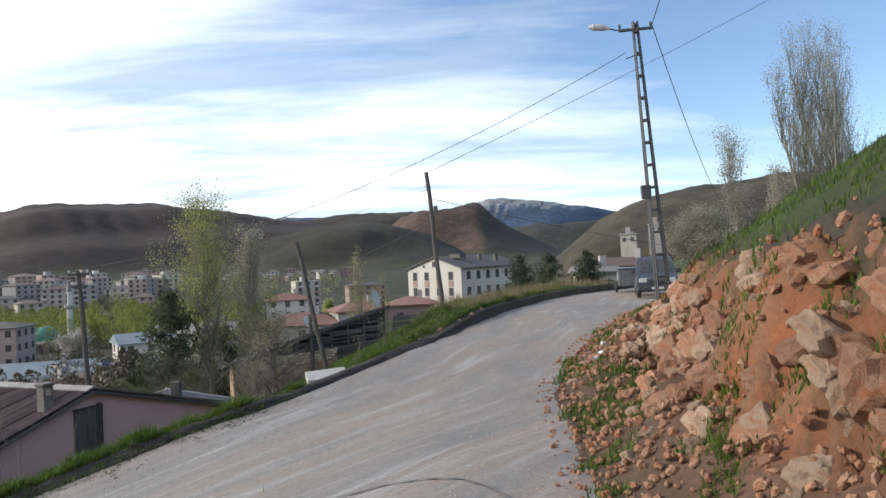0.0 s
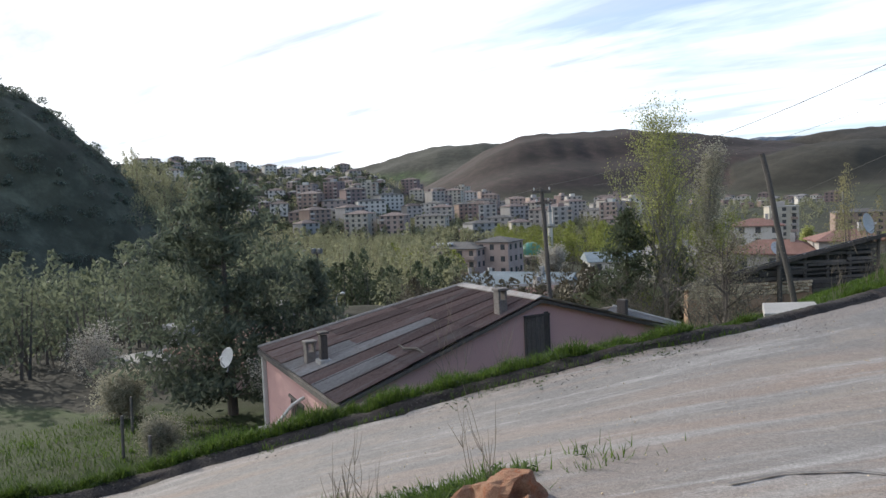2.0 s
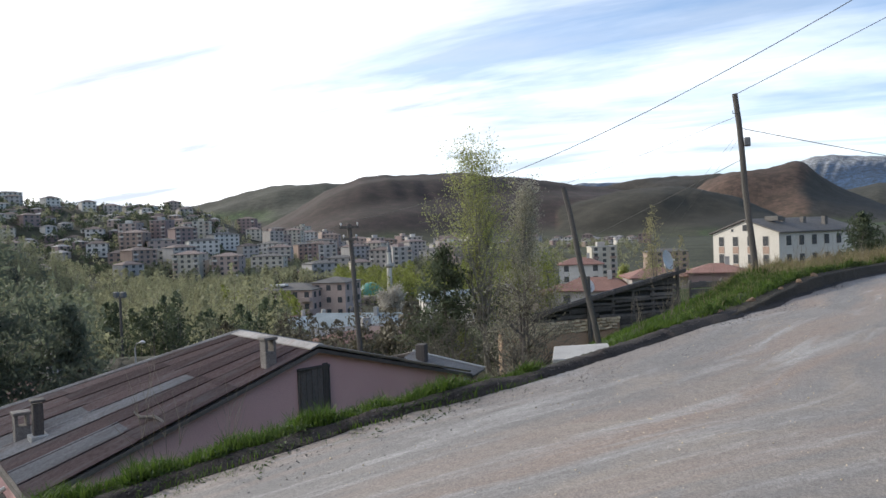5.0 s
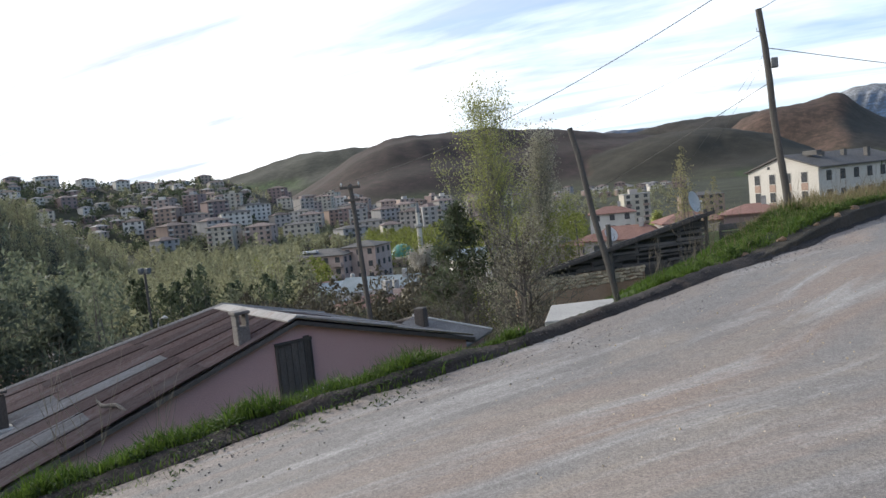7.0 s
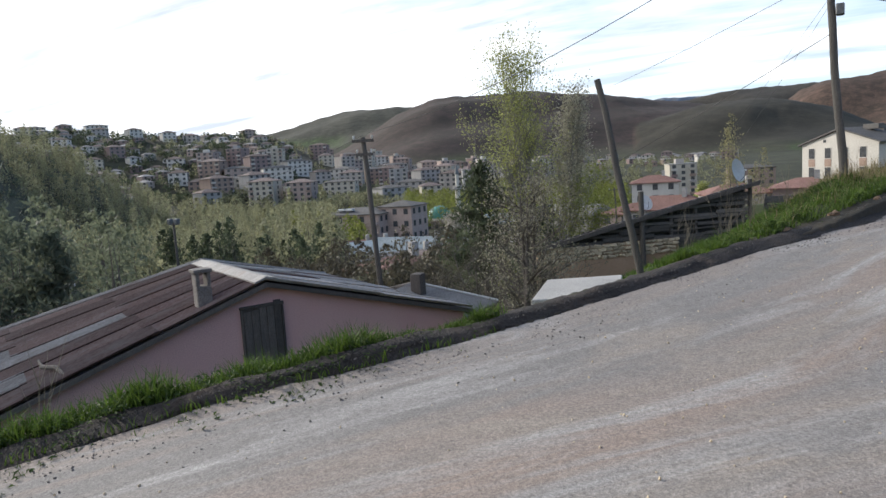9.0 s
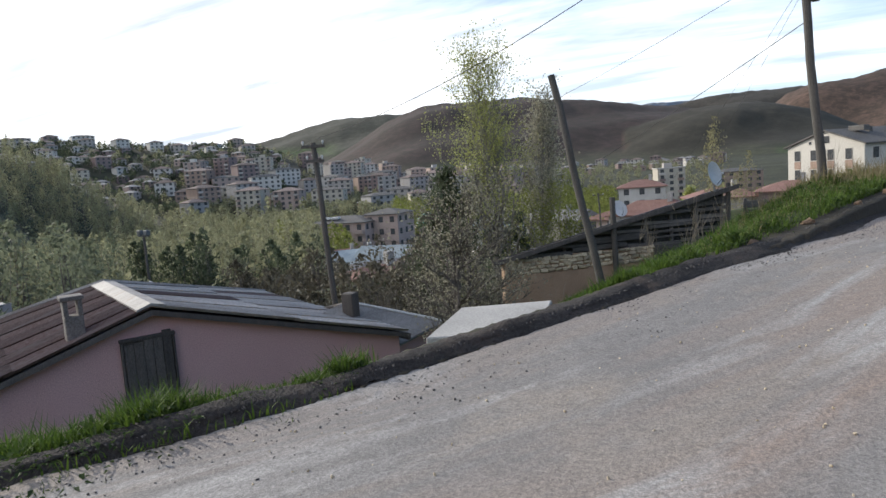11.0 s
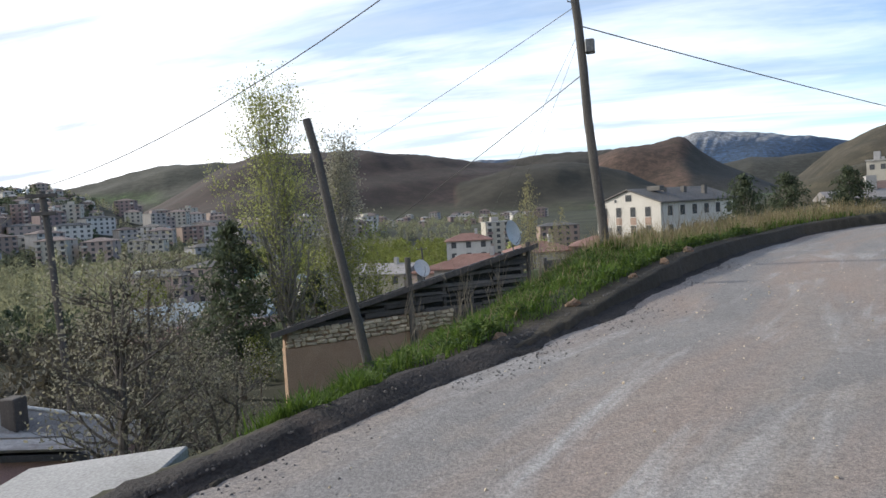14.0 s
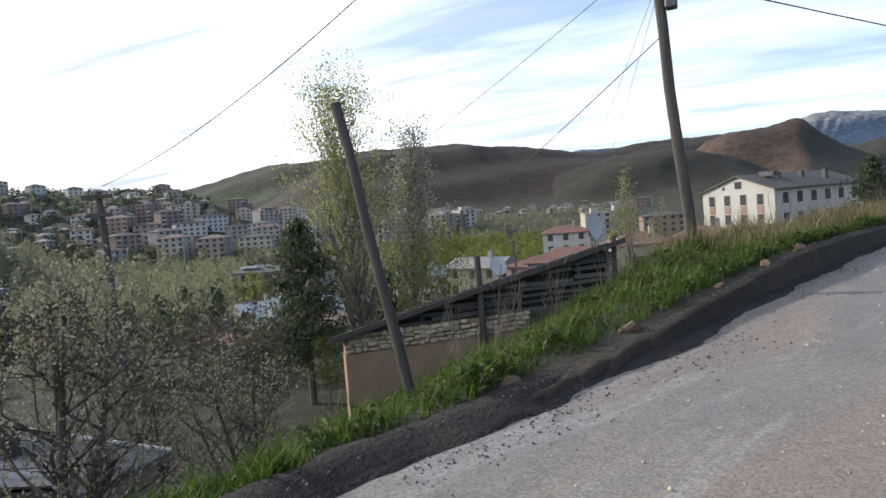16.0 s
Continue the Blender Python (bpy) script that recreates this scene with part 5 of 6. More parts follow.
def broad_tree(label, x, y, h, trunk_r, seed, leaf, leaf_size, per_tip, bark, category="tree", stems=1, clear=0.25, spread=0.75, up=0.8, count=16, width=0.3, z=None, jitter=0.18, group=""):
    """A tree from a trunk with side limbs all the way up, twigs and small leaves."""
    rnd = random.Random(seed)
    t = thing("tree", label, category, pose(x, y, (ground_at(x, y) if z is None else z) - 0.1), group)
    bm, tips = bmesh.new(), []
    for s in range(stems):
        lean = Vector((rnd.gauss(0, 0.05 + 0.12 * (stems > 1)), rnd.gauss(0, 0.05 + 0.12 * (stems > 1)), 1))
        pts, radii, q = [], [], Vector((rnd.gauss(0, 0.12) * (stems > 1), rnd.gauss(0, 0.12) * (stems > 1), 0))
        for k in range(11):
            pts.append(q.copy()), radii.append(trunk_r * (1 - 0.93 * k / 10) + 0.006)
            lean = (lean + Vector((rnd.gauss(0, 0.03), rnd.gauss(0, 0.03), 0.05))).normalized()
            q = q + lean * h / 10
        tube(bm, pts, radii, 8)
        for k in range(count):
            u = clear + (0.97 - clear) * (k + rnd.random()) / count
            i = min(9, int(u * 10))
            p = pts[i].lerp(pts[i + 1], u * 10 - i)
            a = k * 2.4 + rnd.uniform(-0.4, 0.4)
            length = h * width * (1.0 - 0.55 * u) * rnd.uniform(0.7, 1.15)
            d = Vector((math.cos(a), math.sin(a), up * rnd.uniform(0.6, 1.4)))
            limb(bm, p, d, length, radii[i] * 0.5 + 0.004, 2, rnd, tips, up, spread, 1)
    part("trunk", bm, bark, t)
    c = Cards()
    for p, d in tips:
        for k in range(per_tip):
            c.leaf(p + Vector((rnd.gauss(0, jitter), rnd.gauss(0, jitter), rnd.gauss(0, jitter))), leaf_size * rnd.uniform(0.6, 1.3), rnd)
    if per_tip:
        c.make("crown", leaf, t)
    return t


def conifer(label, x, y, h, r, seed, clear=0.12, z=None, group="", dense=1.0, leaf=None):
    """A pine: straight trunk, whorls of drooping boughs, tufts of needles."""
    rnd = random.Random(seed)
    t = thing("pine_tree", label, "tree", pose(x, y, (ground_at(x, y) if z is None else z) - 0.1), group)
    bm, c = bmesh.new(), Cards()
    tube(bm, [(0.02 * math.sin(k) * h * 0.2, 0.02 * math.cos(k * 1.3) * h * 0.2, h * k / 8) for k in range(9)], [0.022 * h * (1 - k / 8.4) for k in range(9)], 8)
    rings = int(9 + h * 1.3)
    for k in range(rings):
        u = clear + (0.98 - clear) * k / (rings - 1)
        R = r * (1.0 - u) ** 0.62 * (0.45 + 0.55 * min(1.0, (u - clear) * 6 + 0.35))
        for j in range(rnd.randint(5, 7)):
            a = rnd.uniform(0, 2 * math.pi)
            L = R * rnd.uniform(0.6, 1.15)
            p0 = Vector((0, 0, u * h))
            p1 = p0 + Vector((math.cos(a) * L * 0.5, math.sin(a) * L * 0.5, L * rnd.uniform(-0.05, 0.15)))
            p2 = p0 + Vector((math.cos(a) * L, math.sin(a) * L, L * rnd.uniform(0.0, 0.35)))
            tube(bm, [p0, p1, p2], [0.012 + 0.006 * h * (1 - u) * 0.3, 0.012, 0.005], 3, False)
            n = int((13 + 26 * L) * dense)
            for i in range(n):
                f = rnd.uniform(0.25, 1.05)
                p = p1.lerp(p2, (f - 0.5) * 2) if f > 0.5 else p0.lerp(p1, f * 2)
                s = 0.16 + 0.10 * L * 0.3
                c.leaf(p + Vector((rnd.gauss(0, s), rnd.gauss(0, s), rnd.gauss(0, s * 0.7))), rnd.uniform(0.10, 0.21), rnd, 1.9, 0.7)
    for i in range(14):
        c.leaf(Vector((rnd.gauss(0, 0.05), rnd.gauss(0, 0.05), h * rnd.uniform(0.95, 1.01))), 0.25, rnd, 1.6, 3)
    part("trunk", bm, MAT_BARK, t)
    c.make("crown", leaf or LEAF_PINE, t)
    return t


# in the yards below the lane
broad_tree("tall young poplar with fresh yellow-green leaves", -12.3, 35.9, 10.0, 0.17, 5, LEAF_POPLAR, 0.10, 4, MAT_BARK_PALE, count=52, width=0.37, up=1.5, spread=0.6, clear=0.16, z=-5.2, jitter=0.19)
broad_tree("slim second poplar beside the tall one", -11.1, 37.2, 9.0, 0.11, 15, LEAF_PALE, 0.10, 4, MAT_BARK_PALE, count=34, width=0.26, up=1.7, spread=0.5, clear=0.25, z=-5.2)
broad_tree("bushy bright green young tree under the poplars", -9.6, 36.0, 5.2, 0.06, 16, LEAF_BRIGHT, 0.10, 4, MAT_BARK_PALE, count=20, width=0.42, up=0.9, spread=0.8, clear=0.15, z=-5.2, jitter=0.25)
conifer("dark green pine with a bare lower trunk on the lawn", -13.9, 34.4, 6.7, 2.6, 21, 0.28, -5.15, dense=0.85, leaf=LEAF_DARK)
conifer("young dark pine among the yards", -12.3, 37.6, 4.6, 2.2, 22, 0.12, -5.2, dense=0.9)
broad_tree("small fruit tree with pale opening buds beside the slab", -4.75, 18.35, 3.2, 0.07, 31, LEAF_FRUIT, 0.045, 2, MAT_BARK, "fruit tree", 3, 0.22, 0.8, 0.6, 14, 0.33, -2.2, 0.09)
broad_tree("small fruit tree with pale opening buds below the kerb", -6.4, 22.6, 2.9, 0.05, 33, LEAF_FRUIT, 0.045, 2, MAT_BARK, "fruit tree", 3, 0.2, 0.8, 0.6, 13, 0.34, -3.3, 0.09)
broad_tree("bare grey-brown fruit tree on the lawn", -10.2, 27.2, 3.2, 0.055, 35, LEAF_SCRUB, 0.045, 2, MAT_BARK, "fruit tree", 3, 0.15, 0.9, 0.6, 12, 0.42, None, 0.1)
broad_tree("bare brown fruit tree among the yard bushes", -9.3, 23.6, 2.6, 0.055, 38, LEAF_SCRUB, 0.045, 2, MAT_BARK, "fruit tree", 3, 0.15, 0.9, 0.5, 13, 0.42, None, 0.1)
broad_tree("thin young fruit tree on the lawn", -12.6, 33.6, 2.4, 0.025, 36, LEAF_BRIGHT, 0.09, 2, MAT_BARK, "fruit tree", 1, 0.3, 0.8, 0.7, 8, 0.3, -5.0, 0.12)
conifer("large dark pine behind the pink house", -21.2, 15.9, 9.2, 4.7, 41, 0.10, -5.3, dense=1.7)
conifer("smaller dark pine beside the large one", -19.9, 18.9, 5.6, 1.9, 42, 0.10, -5.3)
broad_tree("white-blossoming shrub behind the pink house", -18.0, 16.4, 2.3, 0.03, 51, LEAF_BLOSSOM, 0.09, 3, MAT_BARK, "shrub", 4, 0.1, 0.9, 0.5, 8, 0.42, -5.1, 0.15)
broad_tree("white-blossoming fruit tree below the field", -33.0, 16.5, 2.6, 0.05, 52, LEAF_BLOSSOM, 0.09, 3, MAT_BARK, "fruit tree", 2, 0.2, 0.9, 0.5, 12, 0.4, None, 0.3)
broad_tree("greyish budding shrub at the field's edge", -24.5, 13.6, 1.5, 0.03, 53, LEAF_PALE, 0.09, 4, MAT_BARK, "shrub", 4, 0.05, 0.9, 0.5, 9, 0.45, None, 0.2)
broad_tree("budding shrub beside the pink house", -17.6, 11.2, 1.0, 0.02, 54, LEAF_PALE, 0.05, 5, MAT_BARK, "shrub", 4, 0.05, 0.9, 0.5, 8, 0.5, None, 0.14)
broad_tree("wide white-blossoming tree by the mosque", -95, 172, 7.5, 0.14, 55, LEAF_BLOSSOM, 0.5, 4, MAT_BARK, "fruit tree", 2, 0.1, 0.9, 0.5, 12, 0.45, None, 0.6)
# along the lane's far end and on the hill
for i, (x, y, h, w) in enumerate(((20.0, 35.5, 10.4, 0.13), (22.0, 37.0, 11.8, 0.15), (14.6, 33.5, 7.2, 0.08), (17.4, 35.5, 5.4, 0.05))):
    broad_tree("bare greyish poplar on the hill above the lane", x, y, h, w, 60 + i, LEAF_PALE, 0.075, 4, MAT_BARK_PALE, "tree", 3 if i < 2 else 1, 0.05, 0.35, 2.4, 26, 0.34, None, 0.2, "bare poplars")
conifer("small dark pine on the hill above the lane", 17.2, 34.0, 2.6, 1.2, 70, 0.05)
conifer("dark pine beyond the bend", 6.2, 56.0, 4.8, 2.3, 71, 0.05, -2.2, "dark pines beyond the bend", leaf=LEAF_DARK)
conifer("dark pine beyond the bend", 9.2, 60.0, 4.6, 2.6, 72, 0.05, -2.0, "dark pines beyond the bend", leaf=LEAF_DARK)
conifer("dark pine beyond the bend", 12.2, 58.0, 3.9, 2.2, 73, 0.05, -1.2, "dark pines beyond the bend", leaf=LEAF_DARK)
broad_tree("grey budding bush at the top of the cut bank", 7.5, 19.9, 1.5, 0.02, 75, LEAF_PALE, 0.05, 7, MAT_BARK, "shrub", 5, 0.05, 0.9, 0.5, 9, 0.5, None, 0.12)
broad_tree("light green poplar by the river", -30, 170, 12, 0.2, 80, LEAF_POPLAR, 0.5, 4, MAT_BARK_PALE, count=16, width=0.2, up=1.5, spread=0.6, jitter=0.5, group="valley poplars")
broad_tree("light green poplar by the river", -18, 150, 12, 0.2, 81, LEAF_POPLAR, 0.5, 4, MAT_BARK_PALE, count=16, width=0.24, up=1.5, spread=0.6, jitter=0.5, group="valley poplars")
broad_tree("light green poplar by the river", -14, 158, 11, 0.2, 82, LEAF_POPLAR, 0.5, 4, MAT_BARK_PALE, count=16, width=0.24, up=1.5, spread=0.6, jitter=0.5, group="valley poplars")
conifer("dark pine among the red roofs", -22, 130, 8.0, 3.0, 83, 0.05, None, "", 0.5, LEAF_DARK)


def wood(name, label, spots, leaf, size, n, seed, slim=1.0):
    """A stand of trees as one mass of small upright faces over thin stems."""
    g = np.random.default_rng(seed)
    sp = np.array(spots)
    zs = land(sp[:, 0], sp[:, 1])[0]
    k = len(sp)
    base = np.column_stack([sp[:, 0], sp[:, 1], zs])
    h, w = sp[:, 2], sp[:, 3] * slim
    # leaves
    u = g.random((k, n)) ** 0.8
    a = g.uniform(0, 2 * np.pi, (k, n))
    lobe = 0.75 + 0.35 * np.sin(a * 3 + sp[:, :1]) * np.sin(u * 9 + sp[:, 1:2])
    rr = w[:, None] * np.sqrt(g.random((k, n))) * np.sin(np.pi * (0.12 + 0.84 * u)) * lobe
    c = np.stack([base[:, None, 0] + np.cos(a) * rr, base[:, None, 1] + np.sin(a) * rr, base[:, None, 2] + h[:, None] * (0.08 + 0.92 * u)], -1).reshape(-1, 3)
    d1 = g.normal(size=c.shape) + np.array((0, 0, 0.9))
    d1 /= np.linalg.norm(d1, axis=1)[:, None]
    d2 = np.cross(d1, g.normal(size=c.shape))
    d2 /= np.linalg.norm(d2, axis=1)[:, None]
    sz = size * g.uniform(0.5, 1.4, len(c))[:, None]
    p, q = d1 * sz * 0.6, d2 * sz * 0.28
    leaves = np.stack([c - p, c + q, c + p, c - q], 1).reshape(-1, 3)
    # stems
    m = 4
    ang = g.uniform(0, 2 * np.pi, (k, m))
    foot = np.stack([np.cos(ang), np.sin(ang), np.zeros((k, m))], -1)
    root = base[:, None] + foot * (0.25 * w)[:, None, None]
    tip = root + np.stack([g.normal(0, 0.22, (k, m)) * w[:, None], g.normal(0, 0.22, (k, m)) * w[:, None], np.broadcast_to(h[:, None] * 0.92, (k, m))], -1)
    side = np.stack([-np.sin(ang), np.cos(ang), np.zeros((k, m))], -1) * (0.035 * w)[:, None, None]
    stems = np.stack([root - side, root + side, tip], 2).reshape(-1, 3)
    nl, ns = len(leaves), len(stems)
    me = bpy.data.meshes.new(name)
    me.vertices.add(nl + ns)
    me.vertices.foreach_set("co", np.vstack([leaves, stems]).ravel())
    me.loops.add(nl + ns)
    me.loops.foreach_set("vertex_index", np.arange(nl + ns))
    me.polygons.add(nl // 4 + ns // 3)
    me.polygons.foreach_set("loop_start", np.concatenate([np.arange(nl // 4) * 4, nl + np.arange(ns // 3) * 3]))
    me.polygons.foreach_set("material_index", np.concatenate([np.zeros(nl // 4, int), np.ones(ns // 3, int)]))
    me.update(calc_edges=True)
    me.materials.append(leaf)
    me.materials.append(MAT_BARK)
    return tagged(new(name, me), label, "woodland", kind="stuff")


def scatter(count, azr, rr, hr, wr, seed):
    rnd = random.Random(seed)
    out = []
    for i in range(count):
        az, r = rnd.uniform(*azr), math.sqrt(rnd.uniform(rr[0] ** 2, rr[1] ** 2))
        out.append((-math.sin(radians(az)) * r, 8 + math.cos(radians(az)) * r, rnd.uniform(*hr), rnd.uniform(*wr)))
    return out


wood("woodland", "budding grey-green riverside poplar wood in the valley", scatter(620, (40, 64), (85, 290), (8, 13), (2.0, 3.4), 1) + scatter(260, (38, 62), (60, 200), (3, 6), (2.0, 3.4), 31), LEAF_WOOD, 0.42, 300, 2)
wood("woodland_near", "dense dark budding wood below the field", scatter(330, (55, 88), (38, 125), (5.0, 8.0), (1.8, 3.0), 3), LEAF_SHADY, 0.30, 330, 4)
wood("willow_belt", "bright yellow-green willows along the river", scatter(50, (38, 43.5), (130, 215), (8, 11), (2.6, 4.0), 5) + scatter(110, (24.5, 34), (225, 330), (8, 11.5), (3, 4.5), 6) + scatter(230, (16, 26), (150, 330), (6, 10), (3, 4.5), 7), LEAF_BRIGHT, 0.62, 230, 8)
wood("bud_poplars", "tall yellowish poplars in new bud beyond the red roofs", scatter(8, (5.4, 8.4), (66, 88), (11.5, 14.5), (1.6, 2.4), 40) + scatter(7, (19.0, 22.0), (100, 130), (8, 12), (1.6, 2.4), 41), LEAF_BUD, 0.17, 760, 42)
wood("conifer_belt", "dark pines beyond the pink house", scatter(60, (40, 55), (66, 105), (4.5, 8.0), (1.3, 2.0), 9), LEAF_DARK, 0.36, 330, 10)
wood("scrub", "grey-brown bare scrub and garden bushes between the houses", scatter(110, (23, 42), (42, 130), (1.5, 4.0), (1.0, 2.2), 11) + scatter(190, (8, 34), (60, 240), (2.0, 5.0), (1.5, 3.0), 12) + scatter(120, (29, 46), (34, 80), (1.0, 2.6), (0.8, 1.8), 32), LEAF_SCRUB, 0.24, 240, 13)
wood("town_trees", "street and garden trees of the far town", scatter(600, (9, 63), (350, 660), (4, 8), (2, 4.5), 14) + scatter(500, (20, 52), (330, 420), (4, 7.5), (2.5, 4.5), 36), LEAF_WOOD, 1.0, 70, 15)
wood("hill_trees", "dark garden trees between the houses on the far slope", scatter(700, (43, 66), (380, 670), (3, 7), (2.5, 5.5), 34), LEAF_DARK, 1.2, 60, 35)
wood("spur_scrub", "dark low scrub on the rocky spur and the wooded knoll", scatter(1500, (53, 84), (130, 300), (0.8, 2.6), (1.2, 3.0), 16), LEAF_KNOLL, 0.5, 80, 17)

# ---- grass and weeds ----


def grass(name, label, spots, mat, hr, width, seed, lean=0.6):
    """Single bent blades from the given places."""
    rnd = random.Random(seed)
    v, f = [], []
    zs = land(np.array([s[0] for s in spots]), np.array([s[1] for s in spots]))[0]
    for (x, y, s), z in zip(spots, zs):
        h = rnd.uniform(*hr) * s
        a = rnd.uniform(0, 6.28)
        d = Vector((math.cos(a), math.sin(a), 0))
        b = Vector((-d.y, d.x, 0)) * width * rnd.uniform(0.6, 1.3)
        p = Vector((x, y, float(z) - 0.03))
        m = p + Vector((0, 0, h * 0.6)) + d * h * lean * 0.3
        t = p + Vector((0, 0, h)) + d * h * lean * rnd.uniform(0.5, 1.4)
        k = len(v)
        v += [p - b, p + b, m + b * 0.75, m - b * 0.75, t]
        f += [(k, k + 1, k + 2, k + 3), (k + 3, k + 2, k + 4)]
    me = bpy.data.meshes.new(name)
    me.from_pydata([tuple(q) for q in v], [], f)
    me.materials.append(mat)
    return tagged(new(name, me), label, "grass", kind="stuff")


def verge_spots(count, y0, y1, d0, d1, seed, size=1.0, clump=0.0):
    rnd = random.Random(seed)
    out = []
    while len(out) < count:
        y = rnd.uniform(y0, y1)
        kx, ks = float(np.interp(y, KY, KX)), float(np.interp(y, KY, KS))
        d = rnd.uniform(d0, d1)
        n = math.hypot(1, ks)
        x, yy = kx - d / n, y + d * ks / n
        g = noise.noise(Vector((x * 1.3, yy * 1.3, 3.0)))
        if g < clump * rnd.random() - 0.6:
            continue
        g2 = noise.noise(Vector((x * 4.5, yy * 4.5, 8.0)))
        out.append((x, yy, size * max(0.35, 0.75 + 0.9 * g + 0.6 * g2)))
    return out


grass("verge_grass", "lush green grass along the kerb", [s for s in verge_spots(36000, -2, 17.5, 0.28, 0.80, 1, 1.3, 0.1) if not 14.0 < s[1] < 16.9] + verge_spots(24000, 17.0, 31, 0.36, 2.6, 2, 1.25, 0.45), GRASS_GREEN, (0.10, 0.25), 0.007, 3)
grass("verge_grass_slope", "green grass on the slope below the kerb", verge_spots(24000, 16, 28, 0.8, 8.0, 4, 1.0, 0.4) + verge_spots(12000, 26, 38, 0.45, 3.0, 5, 1.2, 0.4), GRASS_GREEN, (0.10, 0.24), 0.010, 6)
grass("dry_grass", "tall dry straw-coloured grass at the bend", verge_spots(9000, 25, 39.5, 0.5, 3.2, 7, 1.6, 0.5) + verge_spots(1500, 18, 25, 0.6, 2.4, 8, 1.0, 0.5), GRASS_DRY, (0.15, 0.36), 0.007, 9, 0.5)
grass("kerb_weeds", "small weeds at the foot of the kerb", verge_spots(2600, 7.5, 13.6, -0.28, 0.04, 21, 0.85, 1.5), GRASS_GREEN, (0.11, 0.2), 0.007, 22)


def weeds(name, label, spots, mat, size, leaves, seed):
    """Low leafy weeds: rosettes of broad drooping leaves."""
    r = random.Random(seed)
    v, f = [], []
    zs = land(np.array([q[0] for q in spots]), np.array([q[1] for q in spots]))[0]
    for (x, y, k), z in zip(spots, zs):
        for i in range(leaves):
            a, rise = r.uniform(0, 6.28), r.uniform(0.15, 1.3)
            d = Vector((math.cos(a), math.sin(a), rise)).normalized()
            b = Vector((-math.sin(a), math.cos(a), r.uniform(-0.4, 0.4)))
            L = size * k * r.uniform(0.5, 1.3)
            p = Vector((x + r.gauss(0, 0.05), y + r.gauss(0, 0.05), float(z) + 0.02 + r.uniform(0, 0.10) * k))
            m, t = p + d * L * 0.55, p + d * L + Vector((0, 0, -0.25 * L))
            j = len(v)
            v += [p, m + b * L * 0.22, t, m - b * L * 0.22]
            f += [(j, j + 1, j + 2, j + 3)]
    return tagged(from_arrays(name, v, f, mat), label, "weeds", kind="stuff")


weeds("leafy_weeds", "dark leafy weeds along the kerb and the verge", [q for q in verge_spots(420, 3, 17, 0.22, 0.6, 51, 1.0, 1.6) if not 13.9 < q[1] < 16.9] + verge_spots(1500, 17, 32, 0.3, 2.4, 52, 1.2, 1.6), LEAF_WEED, 0.075, 12, 53)
weeds("pale_weeds", "bright young weeds among the verge grass", [q for q in verge_spots(260, 3, 17, 0.3, 0.7, 54, 0.9, 1.6) if not 13.9 < q[1] < 16.9] + verge_spots(1300, 17, 34, 0.4, 2.6, 55, 1.2, 1.6), LEAF_FRESH, 0.065, 10, 56)
weeds("kerb_clumps", "straggling dark weeds growing over the kerb", [(x + rnd.gauss(0, 0.22), y + rnd.gauss(0, 0.3), rnd.uniform(0.5, 1.1)) for x, y in ((-6.05, 9.9), (-5.2, 10.75), (-4.45, 11.6), (-4.05, 12.05), (-3.75, 12.4)) for k in range(26)], LEAF_WEED, 0.07, 10, 57)
grass("field_grass", "green grass of the field beside the pink house", [(-9.8 - rnd.uniform(0.8, 1) * rnd.uniform(1, 16), rnd.uniform(2, 15), 1.0) for k in range(16000)], GRASS_GREEN, (0.08, 0.2), 0.012, 58)
weeds("field_weeds", "tall pale budding weeds at the field's edge", [(rnd.uniform(-15.5, -11.5), rnd.uniform(5.5, 10.5), rnd.uniform(0.8, 2.2)) for k in range(420)], LEAF_FRESH, 0.085, 14, 59)
rnd = random.Random(20)
isl = []
while len(isl) < 4200:
    u, c = rnd.gauss(0.45, 0.36), rnd.gauss(0, 0.24)
    x, y = -4.25 + 1.15 * u + c * 0.9, 4.45 + 2.25 * u - c * 0.5
    g = noise.noise(Vector((x * 2.2, y * 2.2, 4.0)))
    if g > -0.05 - 0.25 * rnd.random() + 0.5 * abs(c):
        isl.append((x, y, 0.85 + 0.5 * g - 0.4 * abs(c)))
grass("island_grass", "tuft of grass round the boulder on the lane's edge", isl, GRASS_GREEN, (0.16, 0.32), 0.008, 10)
weeds("island_weeds", "low leafy weeds in the tuft on the lane", [(x, y, 1.3) for x, y, z in isl[::60]], LEAF_WEED, 0.06, 14, 60)
hill = []
while len(hill) < 22000:
    y, d = rnd.uniform(2, 30), rnd.uniform(2.6, 11)
    x = float(np.interp(y, EY, EX)) + d
    if noise.noise(Vector((x * 0.8, y * 0.8, 1.0))) > -0.3 + (0.25 if d < 3.2 else 0):
        hill.append((x, y, 1.0))
grass("hill_grass", "short green grass on the hill above the cut", hill, GRASS_GREEN, (0.08, 0.22), 0.010, 11)
toe = []
while len(toe) < 12000:
    y, d = rnd.uniform(3, 22), rnd.uniform(0.0, 2.4)
    x = float(np.interp(y, EY, EX)) + d
    if noise.noise(Vector((x * 1.1 + 7, y * 1.1, 2.0))) > 0.08:
        toe.append((x, y, 0.9))
grass("bank_weeds", "weeds on the rubble at the foot of the cut bank", toe, GRASS_GREEN, (0.06, 0.18), 0.010, 12)


